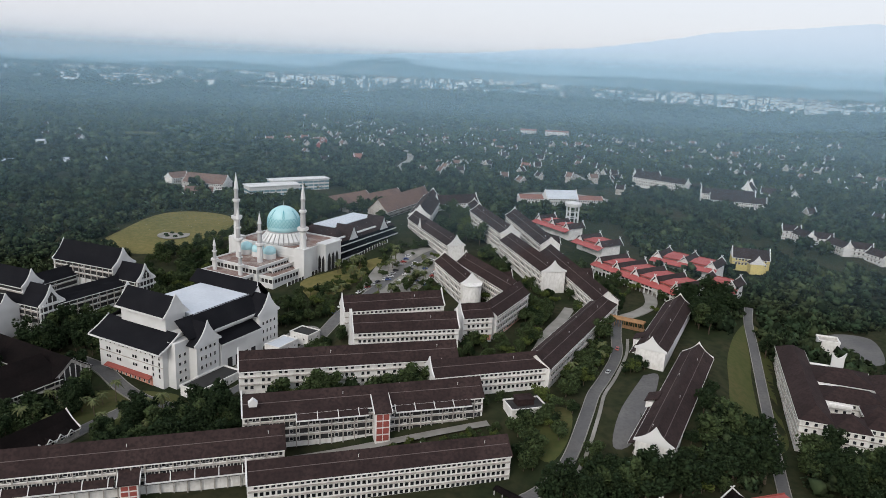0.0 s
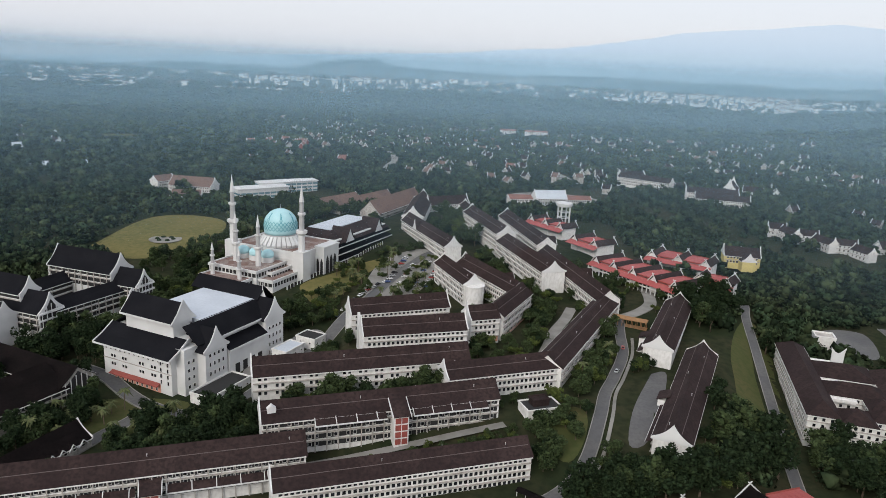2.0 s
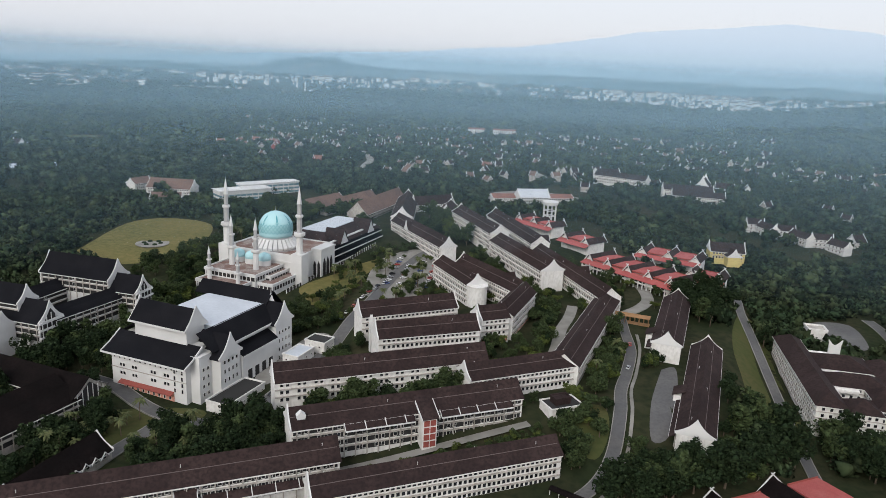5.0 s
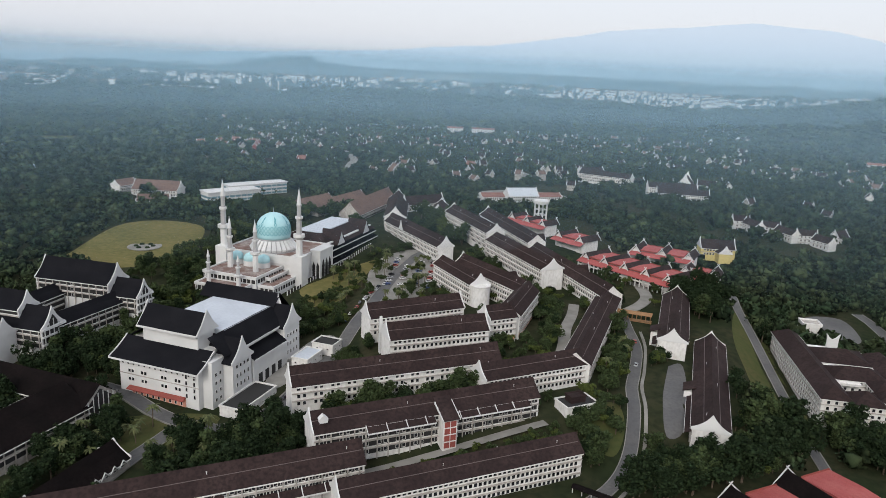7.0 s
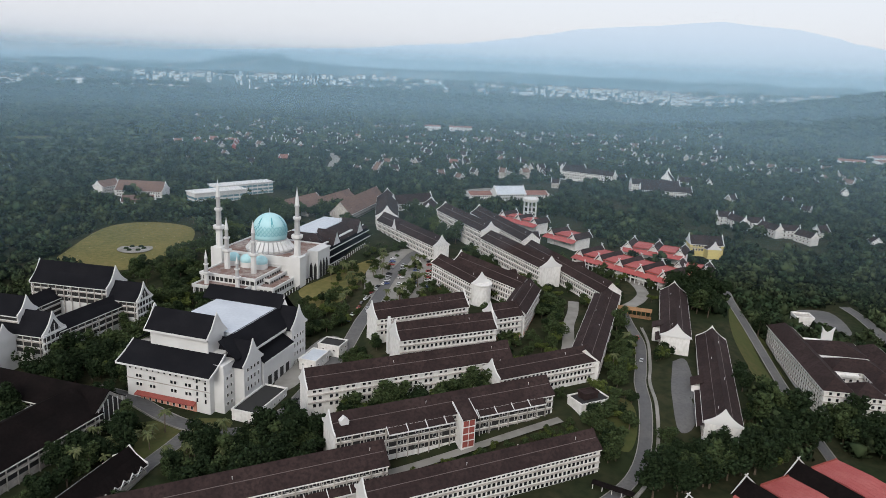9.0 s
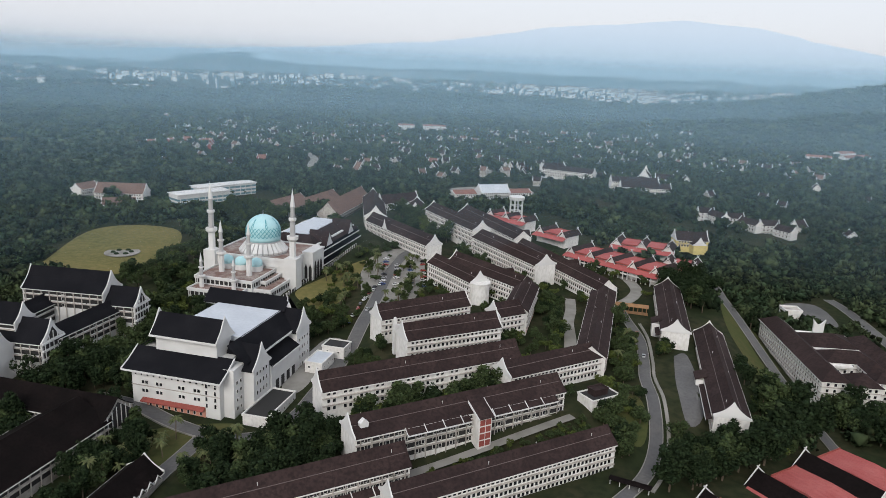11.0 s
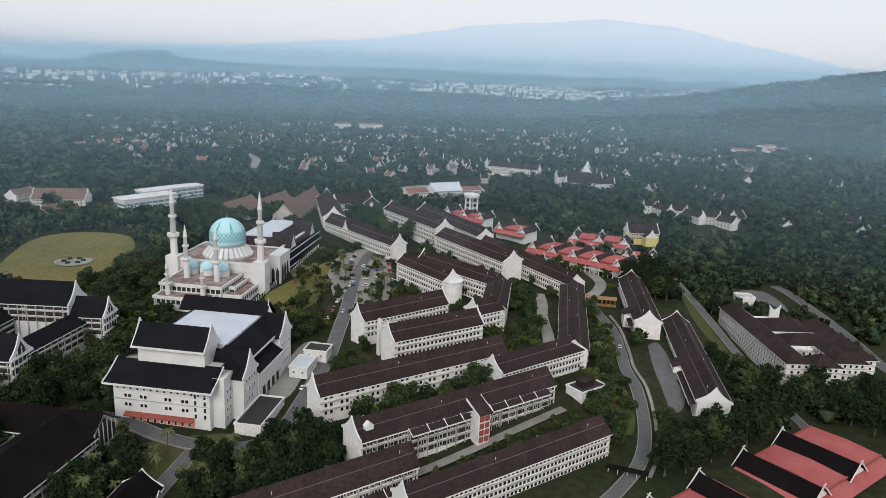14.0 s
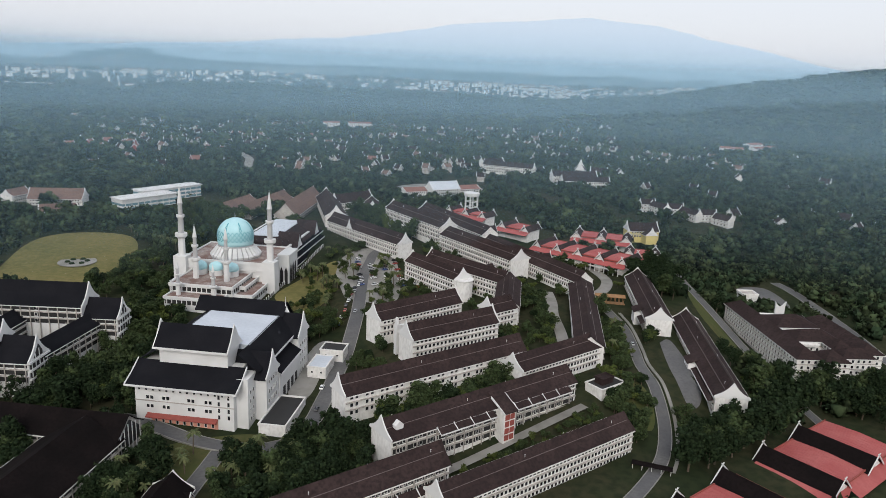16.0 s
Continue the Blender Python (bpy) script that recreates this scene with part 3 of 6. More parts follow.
# ---- great hall ----
def great_hall():
    root = thing("great_hall", -121.5, 300.3, -3, -27.8, "white hall with black tiered roofs and pale flat top", "building")
    keep_rect(-111, 344, -27.8, 30, 42)

    def add(name, b, mat, label=""):
        return part(name, b, mat, root, label)

    def box(name, *d, mat=CLEAN, label=""):
        b = Build()
        b.box(*d)
        return add(name, b, mat, label)

    def roof(name, prof, a, c, axis="x", mat=BLACK, t=0.35):
        b = Build()
        b.prism([*prof, *[(y, z - t) for y, z in reversed(prof)]], a, c, axis)
        return add(name, b, mat)

    body = box("wall", -45, -2, 10.5, 72, 0, 25.5)
    box("front_wall", -45, -2, 3, 10.5, 0, 21.2)
    box("side_wall", -2, 3, 6, 70, 0, 23.5)
    box("side_wall", -49, -45, 10, 70, 0, 22)
    roof("front_roof", [(-0.9, 19.8), (4.5, 22.4), (11, 26.6)], -47.2, 0.6)
    box("fascia", -47.4, 0.8, -1.1, -0.85, 19.2, 20.0)
    for x in (-47.4, 0.6):
        roof("verge", [(-1.0, 20.3), (4.5, 22.9), (11, 27.1)], x, x + 0.4, mat=CLEAN, t=0.9)
    box("clerestory", -37.2, -7.2, 10.2, 22, 25, 34.2)
    roof("upper_roof", [(8.2, 33.2), (16.2, 41.7), (24, 33.2)], -38.8, -6.8, t=0.4)
    box("upper_fascia", -39, -6.6, 7.9, 8.2, 32.6, 33.5)
    for x, s in ((-38.8, -1), (-6.8, 1)):
        g = Build()
        g.prism([(8.0, 32.8), (24.2, 32.8), (20, 37.2), (16.2, 43.4), (12.2, 37.2)], x, x + 0.5 * s)
        add("gable", g, CLEAN)
    # pale flat top and the black slopes round it
    box("flat_roof", -38, -3, 23.5, 64, 25.5, 31.6, mat=PALE, label="pale grey membrane roof")
    roof("rear_roof", [(61, 31.4), (67.5, 37), (77, 27)], -46, -1)
    roof("side_roof", [(-3.4, 31.8), (1.5, 27.6), (5.6, 24.4)], 12, 70, axis="y")
    box("side_fascia", 5.5, 5.8, 28, 57, 23.4, 24.4)
    roof("side_roof", [(-50.5, 23.4), (-45, 27.2), (-37.6, 31.8)], 12, 70, axis="y")
    # lower side aisle between the two gabled bays
    box("aisle", 3, 8.5, 29, 56, 0, 17.2)
    roof("aisle_roof", [(2.8, 21.2), (9.6, 17.2)], 28.5, 56.5, axis="y")
    box("aisle_fascia", 9.5, 9.8, 28.5, 56.5, 16.3, 17.3)
    # dark sheets on the aisle wall paint the shade inside its arches
    for v in (33, 38.5, 44, 49.5):
        box("arch_opening", 8.4, 8.56, v, v + 3.2, 0.4, 8.5, mat=DARK)
    for v, top, eave in ((21, 30.5, 21.5), (63.5, 33.0, 24.0)):
        box("bay", -2, 8, v - 7, v + 7, 0, eave)
        roof("bay_roof", [(v - 8.6, eave - 0.6), (v - 4, eave + 3.2), (v, top), (v + 4, eave + 3.2), (v + 8.6, eave - 0.6)], -8, 8.2)
        g = Build()
        g.prism([(y + v, z + eave - 0.4) for y, z in gable_profile(8.4, top - eave, 1.9)], 8.0, 8.5)
        add("gable", g, CLEAN)
        for zz in (5, 9.5, 14, 18.5):
            for d in (-4.2, -1.4, 1.4, 4.2):
                w = part("window", WIN_T if zz < 18 else WIN, None, root)
                w.matrix_local = pose(8.03, v + d, zz, 0, 0, 90)
    # corner spire at the back
    sp = Build()
    sp.tube([(-1.5, 66, 31, 2.4), (-1.5, 66, 36, 0.25), (-1.5, 66, 40, 0.05)], 4)
    add("spire", sp, CLEAN)
    # front face
    for i in range(14):
        w = part("window", WIN_S, None, root)
        w.matrix_local = pose(-43 + i * 3.0, 2.98, 16.6, 0, 0, 0)
    for x in (-39.5, -37.7, -32.4, -30.6, -21.4, -19.6, -13.9, -12.1):
        for z in (9.2, 13.2):
            w = part("window", WIN, None, root)
            w.matrix_local = pose(x, 2.98, z, 0, 0, 0)
    for x in (-8.4, -4.2):
        for z in (7.0, 10.0, 13.0, 16.0):
            w = part("window", WIN_T, None, root)
            w.matrix_local = pose(x, 2.98, z, 0, 0, 0)
    box("string_course", -45.2, -1.8, 2.8, 3.0, 11.3, 11.7, mat=STAIN)
    box("base_band", -38, -9, 2.7, 3.0, 0.4, 5.2, mat=PINK, label="salmon painted ground floor")
    c = Build()
    c.prism([(0.6, 5.0), (3.0, 6.0), (3.0, 5.7), (0.6, 4.75)], -40, -9)
    add("canopy", c, BRICK, "dark red entrance canopy")
    for i in range(9):
        w = part("window", WIN_T, None, root)
        w.matrix_local = pose(-36 + i * 3.1, 2.68, 3.0, 0, 0, 0)
    for v in (8.5, 11.5):
        for z in (5, 9, 13, 17):
            w = part("window", WIN, None, root)
            w.matrix_local = pose(3.03, v, z, 0, 0, 90)


great_hall()


def flat_block(name, x, y, z, turn, lx, ly, h, label, category="building", roof=STAIN, wall=WHITE, parapet=0.6, nx=0, win=WIN_S, plinth=1.5):
    """A small flat-roofed building with a parapet."""
    root = thing(name, x, y, z - plinth, turn, label, category)
    keep_rect(x + math.cos(radians(turn)) * lx / 2 - math.sin(radians(turn)) * ly / 2, y + math.sin(radians(turn)) * lx / 2 + math.cos(radians(turn)) * ly / 2, turn, lx / 2 + 1, ly / 2 + 1)
    h += plinth
    b = Build()
    b.box(0, lx, 0, ly, 0, h)
    part("wall", b, wall, root)
    r = Build()
    r.box(0.3, lx - 0.3, 0.3, ly - 0.3, h, h + 0.15)
    part("flat_roof", r, roof, root)
    for d in ((-0.3, lx + 0.3, -0.3, 0.3), (-0.3, lx + 0.3, ly - 0.3, ly + 0.3), (-0.3, 0.3, 0.3, ly - 0.3), (lx - 0.3, lx + 0.3, 0.3, ly - 0.3)):
        p = Build()
        p.box(*d, h - 0.2, h + parapet)
        part("parapet", p, wall, root)
    for i in range(nx):
        w = part("window", win, None, root)
        w.matrix_local = pose(lx * (i + 0.5) / nx, -0.02, h * 0.6, 0, 0, 0)
    for i in range(max(0, int(ly / 4))):
        w = part("window", win, None, root)
        w.matrix_local = pose(lx + 0.02, ly * (i + 0.5) / max(1, int(ly / 4)), h * 0.6, 0, 0, 90)
    return root


flat_block("plant_room", -112.6, 299.5, -2, -27.8, 11.5, 27, 4.2, "low white plant room beside the hall", roof=DARK, parapet=0.8)
flat_block("kiosk", -84.5, 343, 2, -27.8, 9, 15, 4.2, "small white flat-roofed kiosk by the road", roof=PALE, nx=2)
flat_block("kiosk", -75, 360, 3, -27.8, 12, 10, 4.2, "low white annex with a dark flat roof", roof=DARK, nx=2)
flat_block("pump_house", 35.9, 273.4, 6.6, 17, 16, 10, 4.0, "stained low utility building with a red roof box", roof=DARK, nx=3)
flat_block("roof_room", 38.6, 277.5, 10.8, 17, 7.5, 4.8, 2.6, "small brick-red room on the utility roof", roof=BROWN, wall=BROWN, plinth=0.5)
flat_block("lift_tower", 228, 392, -6, -18, 11, 10, 9.5, "white roof-top tower beside a parking deck", roof=STAIN, nx=3, parapet=1.1)


# ---- black-roofed college ----
B_L = "white college wing under a black pitched roof"
G_B = "black-roofed college"
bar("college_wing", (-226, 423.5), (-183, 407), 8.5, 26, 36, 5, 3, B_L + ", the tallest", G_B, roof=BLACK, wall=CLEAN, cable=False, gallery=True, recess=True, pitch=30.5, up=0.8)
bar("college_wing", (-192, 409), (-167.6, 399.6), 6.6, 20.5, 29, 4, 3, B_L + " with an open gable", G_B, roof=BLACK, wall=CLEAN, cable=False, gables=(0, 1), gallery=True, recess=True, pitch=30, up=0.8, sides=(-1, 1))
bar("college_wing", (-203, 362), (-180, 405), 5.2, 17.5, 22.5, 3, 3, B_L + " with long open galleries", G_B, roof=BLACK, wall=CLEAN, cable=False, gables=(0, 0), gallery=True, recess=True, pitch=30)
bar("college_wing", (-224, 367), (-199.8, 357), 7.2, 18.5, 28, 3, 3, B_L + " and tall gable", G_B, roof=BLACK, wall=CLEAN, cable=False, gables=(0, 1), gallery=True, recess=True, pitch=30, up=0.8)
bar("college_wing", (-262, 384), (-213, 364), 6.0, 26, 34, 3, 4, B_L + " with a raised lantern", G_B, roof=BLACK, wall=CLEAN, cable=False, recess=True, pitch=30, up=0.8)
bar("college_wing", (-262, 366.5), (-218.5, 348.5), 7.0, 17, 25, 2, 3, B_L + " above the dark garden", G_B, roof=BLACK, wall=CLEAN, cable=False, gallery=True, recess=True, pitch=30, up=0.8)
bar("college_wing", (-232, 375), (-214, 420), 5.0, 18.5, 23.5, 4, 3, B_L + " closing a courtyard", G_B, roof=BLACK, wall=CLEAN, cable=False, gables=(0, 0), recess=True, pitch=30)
college_gables = [(bpy.data.objects["college_wing.001"], 26.2, 6.6, 20.5 - 2.5), (bpy.data.objects["college_wing.003"], 26.2, 7.2, 18.5 - 1.5)]
for root, x, hw, e in college_gables:
    for i in range(5):
        p = Build()
        y = -hw + (i + 0.5) * 2 * hw / 5
        p.box(x + 0.3, x + 0.75, y - 0.25, y + 0.25, 0, e + (1 - abs(y) / hw) * 4)
        part("gable_post", p, CLEAN, root)
    # flat dark sheets paint the shade inside the open gable
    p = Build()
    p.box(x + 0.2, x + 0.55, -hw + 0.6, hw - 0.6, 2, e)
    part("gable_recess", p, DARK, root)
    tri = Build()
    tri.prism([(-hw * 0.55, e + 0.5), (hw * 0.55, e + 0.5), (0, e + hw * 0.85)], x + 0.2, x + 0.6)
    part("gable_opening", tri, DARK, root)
    for z in (e - 0.5, e - 4, e - 8):
        p = Build()
        p.box(x + 0.25, x + 1.1, -hw - 0.4, hw + 0.4, z - 0.4, z + 0.5)
        part("gable_beam", p, CLEAN, root)

# ---- brown-roofed pavilion by the garden ----
D_L = "dark brown roofed pavilion with white bargeboards"
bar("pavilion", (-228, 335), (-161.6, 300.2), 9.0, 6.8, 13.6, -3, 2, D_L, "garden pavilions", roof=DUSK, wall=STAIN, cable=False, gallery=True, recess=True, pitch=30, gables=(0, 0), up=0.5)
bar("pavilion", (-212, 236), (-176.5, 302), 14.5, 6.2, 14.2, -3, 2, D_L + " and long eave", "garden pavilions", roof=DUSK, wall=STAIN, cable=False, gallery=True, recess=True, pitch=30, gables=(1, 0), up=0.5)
low_pav = bar("pavilion", (-163, 228), (-146, 264), 7.0, 1.6, 7.5, -4, 1, D_L + " with zigzag gablets", "garden pavilions", roof=DUSK, wall=STAIN, cable=False, pitch=4, gables=(1, 1), up=0.5)
for k, (lx, e, hw) in (("pavilion", (74.9, 11.3, 9.0)),):
    pv = bpy.data.objects[k]
    # dark sheet laid on the gable paints the shade behind its posts
    tri = Build()
    tri.prism([(-hw * 0.75, e - 6), (hw * 0.75, e - 6), (hw * 0.75, e - 1), (0, e + 4.6), (-hw * 0.75, e - 1)], lx + 0.3, lx + 0.55)
    part("gable_opening", tri, DARK, pv)
    for i in range(6):
        p = Build()
        y = -hw * 0.75 + i * hw * 0.3
        p.box(lx + 0.4, lx + 0.75, y - 0.18, y + 0.18, 0, e + 3.8 * (1 - abs(y) / hw))
        part("gable_post", p, CLEAN, pv)
for i in range(8):
    g = Build()
    x = 3 + i * 4.6
    y0 = -8.6
    for s in (-1, 1):
        g.prism([(x, 8.6), (x + s * 2.1, 6.2), (x + s * 2.1, 5.75), (x, 8.1)], y0, y0 + 0.35, axis="y")
    part("gablet", g, CLEAN, low_pav, "small white zigzag gablet")
    g = Build()
    g.prism([(x - 2.2, 5.9), (x, 8.3), (x + 2.2, 5.9), (x + 2.2, 5.6), (x, 8.0), (x - 2.2, 5.6)], y0 + 0.3, -1.5, axis="y")
    part("gablet_roof", g, DUSK, low_pav)


# ---- mosque ----
def minaret(root, u, v, z0, tip, r):
    h = tip - z0
    b = Build()
    b.tube([(u, v, z0, r * 1.05), (u, v, z0 + h * 0.36, r * 1.0)], 8)
    m = part("minaret", b, CLEAN, root)
    k = Build()
    k.tube([(u, v, z0 + h * 0.36, r * 1.1), (u, v, z0 + h * 0.385, r * 1.75), (u, v, z0 + h * 0.42, r * 1.75), (u, v, z0 + h * 0.42, r * 0.8)], 8)
    part("balcony", k, CLEAN, m)
    s = Build()
    s.tube([(u, v, z0 + h * 0.42, r * 0.85), (u, v, z0 + h * 0.6, r * 0.8)], 8)
    part("shaft", s, GREYST, m, "pale grey shaft")
    k = Build()
    k.tube([(u, v, z0 + h * 0.6, r * 0.8), (u, v, z0 + h * 0.615, r * 1.2), (u, v, z0 + h * 0.64, r * 1.2), (u, v, z0 + h * 0.64, r * 0.6)], 8)
    part("balcony", k, CLEAN, m)
    s = Build()
    s.tube([(u, v, z0 + h * 0.64, r * 0.66), (u, v, z0 + h * 0.76, r * 0.62), (u, v, z0 + h * 0.765, r * 0.8), (u, v, z0 + h * 0.78, r * 0.8)], 8)
    part("upper_shaft", s, GREYST, m)
    c = Build()
    c.tube([(u, v, z0 + h * 0.78, r * 0.74), (u, v, z0 + h * 0.9, r * 0.36), (u, v, tip - 1.0, 0.12), (u, v, tip, 0.03)], 8)
    part("spire", c, CLEAN, m)


def dome_part(root, name, u, v, z, r, squash, mat, label="", rings=12, sides=40, bulge=0.06):
    b = Build()
    rs = []
    for i in range(rings + 1):
        a = -0.28 + (math.pi / 2 + 0.28) * i / rings
        rs.append((u, v, z + r * squash * math.sin(a), max(0.02, r * math.cos(a) * (1 + bulge * math.sin(2 * max(a, 0))))))
    b.tube(rs, sides)
    return part(name, b, mat, root, label, smooth=True)


def mosque():
    root = thing("mosque", -104.8, 483, 8, -27.1, "white mosque with turquoise dome and tall minarets", "mosque")
    keep_rect(-104.8, 483, -27.1, 33, 34)
    keep_rect(-118, 452, -27.1, 24, 28)

    def box(name, *d, mat=CLEAN, label="", parent=None):
        b = Build()
        b.box(*d)
        return part(name, b, mat, parent or root, label)

    def terrace(u0, u1, v0, v1, z0, z1, roof=RUST, lip=0.9):
        w = box("wall", u0, u1, v0, v1, z0, z1)
        box("flat_roof", u0 + 0.5, u1 - 0.5, v0 + 0.5, v1 - 0.5, z1, z1 + 0.2, mat=roof, label="rust-stained flat roof", parent=w)
        # dark bands on the faces paint the shade of open storeys
        if lip == 0.9 and z1 < 15:
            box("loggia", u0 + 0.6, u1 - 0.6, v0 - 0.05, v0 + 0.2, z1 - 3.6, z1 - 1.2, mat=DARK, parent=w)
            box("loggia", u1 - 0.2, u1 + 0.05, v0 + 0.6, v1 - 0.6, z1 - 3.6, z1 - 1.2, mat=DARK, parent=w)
            for k in range(int((u1 - u0) / 3)):
                box("pier", u0 + 1.2 + k * 3, u0 + 1.8 + k * 3, v0 - 0.25, v0 + 0.1, z1 - 3.8, z1 - 0.9, parent=w)
            for k in range(int((v1 - v0) / 3)):
                box("pier", u1 - 0.1, u1 + 0.25, v0 + 1.2 + k * 3, v0 + 1.8 + k * 3, z1 - 3.8, z1 - 0.9, parent=w)
        for d in ((u0 - 0.5, u1 + 0.5, v0 - 0.5, v0 + 0.4), (u0 - 0.5, u1 + 0.5, v1 - 0.4, v1 + 0.5), (u0 - 0.5, u0 + 0.4, v0 + 0.4, v1 - 0.4), (u1 - 0.4, u1 + 0.5, v0 + 0.4, v1 - 0.4)):
            box("parapet", *d, z1 - 0.9, z1 + lip, parent=w)
        return w

    hall = terrace(-29, 27, -15, 28, -3, 17.5)
    box("band", -29.6, 27.6, -15.7, -15.2, 12.5, 13.4, parent=hall)
    # forecourt terraces stepping down
    terrace(-22, 16, -46, -15, -3, 11)
    terrace(-27, 20, -36, -15, -3, 8.5)
    terrace(-20, 13, -57, -46, -3, 6.5)
    terrace(16, 27, -44, -15, -3, 6.0)
    # side portal with pointed arches
    portal = box("portal", 27, 34, 2, 20, -3, 19)
    box("portal_parapet", 26.6, 34.5, 1.6, 20.4, 19, 20, parent=portal)
    for v in (4.5, 9.0, 13.5):
        a = Build()
        prof = [(v, 0), (v + 3.4, 0), (v + 3.4, 9), (v + 2.7, 11.6), (v + 1.7, 13.4), (v + 0.7, 11.6), (v, 9)]
        a.prism(prof, 33.9, 34.15)
        part("arch", a, DARK, portal)
    for u in (28.2, 31.2):
        a = Build()
        a.prism([(u, 0), (u + 2, 0), (u + 2, 9), (u + 1, 11.8), (u, 9)], 1.85, 2.1, axis="y")
        part("arch", a, DARK, portal)
    for u in (-29, 27.8):
        box("tower_base", u - 4, u + 4, -18.6, -10.6, -3, 20)
        minaret(root, u, -14.6, 12, 64.6, 2.15)
    minaret(root, -12.4, -31.5, 9, 44.5, 1.75)
    minaret(root, 7.6, -33.5, 9, 45.0, 1.75)
    minaret(root, -14.0, -51.6, 4, 28.0, 1.35)
    minaret(root, 7.2, -51.4, 4, 27.0, 1.35)
    # drum with white petals, and the main dome
    d = Build()
    d.tube([(0, 0, 17, 15.2), (0, 0, 19.5, 15.2), (0, 0, 24.5, 11.0), (0, 0, 26, 10.6)], 40)
    drum = part("drum", d, GREYST, root)
    for i in range(28):
        a0, a1 = 2 * math.pi * (i + 0.12) / 28, 2 * math.pi * (i + 0.88) / 28
        p = Build()
        pts = []
        for rr, z in ((15.5, 18.8), (15.9, 20.0), (11.5, 25.2)):
            for a in (a0, a1):
                pts.append((rr * math.cos(a), rr * math.sin(a), z))
        for rr, z in ((14.6, 18.4), (14.8, 19.2), (10.6, 24.6)):
            for a in (a0, a1):
                pts.append((rr * math.cos(a), rr * math.sin(a), z))
        p.v = pts
        p.f = [(0, 1, 3, 2), (2, 3, 5, 4), (6, 8, 9, 7), (8, 10, 11, 9), (0, 2, 8, 6), (2, 4, 10, 8), (1, 7, 9, 3), (3, 9, 11, 5), (4, 5, 11, 10), (0, 6, 7, 1)]
        p.m = [0] * 10
        part("petal", p, CLEAN, drum)
    dome = dome_part(root, "dome", 0, 0, 29.6, 11.3, 1.16, TURQ, "turquoise tiled dome")
    # lattice of darker tiles round the dome
    lat = Build()

    def on_dome(az, el, lift=0.1):
        c = 11.3 * math.cos(el) * (1 + 0.06 * math.sin(2 * max(el, 0))) + lift
        return Vector((c * math.cos(az), c * math.sin(az), 29.6 + 11.3 * 1.16 * math.sin(el) + lift * math.sin(el)))

    def stroke(p0, p1, w=0.2, n=4):
        pts = [on_dome(p0[0] + (p1[0] - p0[0]) * i / n, p0[1] + (p1[1] - p0[1]) * i / n) for i in range(n + 1)]
        for q0, q1 in zip(pts, pts[1:]):
            nrm = Vector((q0.x, q0.y, (q0.z - 29.6) * 0.8)).normalized()
            side = (q1 - q0).cross(nrm).normalized() * w
            lat.poly([q0 - side, q1 - side, q1 + side, q0 + side])

    for i in range(14):
        a, da = 2 * math.pi * i / 14, 2 * math.pi / 14
        for e0, e1 in ((-0.05, 0.19), (0.19, 0.43)):
            stroke((a, e0), (a + da / 2, e1))
            stroke((a + da, e0), (a + da / 2, e1))
            stroke((a + da / 2, e0), (a, e1))
            stroke((a + da / 2, e0), (a + da, e1))
        if i % 2 == 0:
            for e in (0.52, 0.68, 0.84):
                w = da * 0.34 * (1.05 - e)
                stroke((a - w, e), (a, e + 0.14))
                stroke((a + w, e), (a, e + 0.14))
                stroke((a - w, e), (a, e - 0.09))
                stroke((a + w, e), (a, e - 0.09))
    part("tile_lattice", lat, TURQ_D, dome, "deep turquoise tile lattice")
    f = Build()
    f.tube([(0, 0, 42.4, 0.35), (0, 0, 44, 0.2), (0, 0, 46, 0.04)], 6)
    part("finial", f, GREYST, dome)
    for u, v in ((-14, -22), (-4, -22), (6, -22)):
        b = Build()
        b.tube([(u, v, 10, 4.3), (u, v, 14.5, 4.3)], 20)
        part("small_drum", b, CLEAN, root)
        dome_part(root, "small_dome", u, v, 15.5, 4.2, 0.95, TURQ, "small turquoise dome", 6, 20)


mosque()


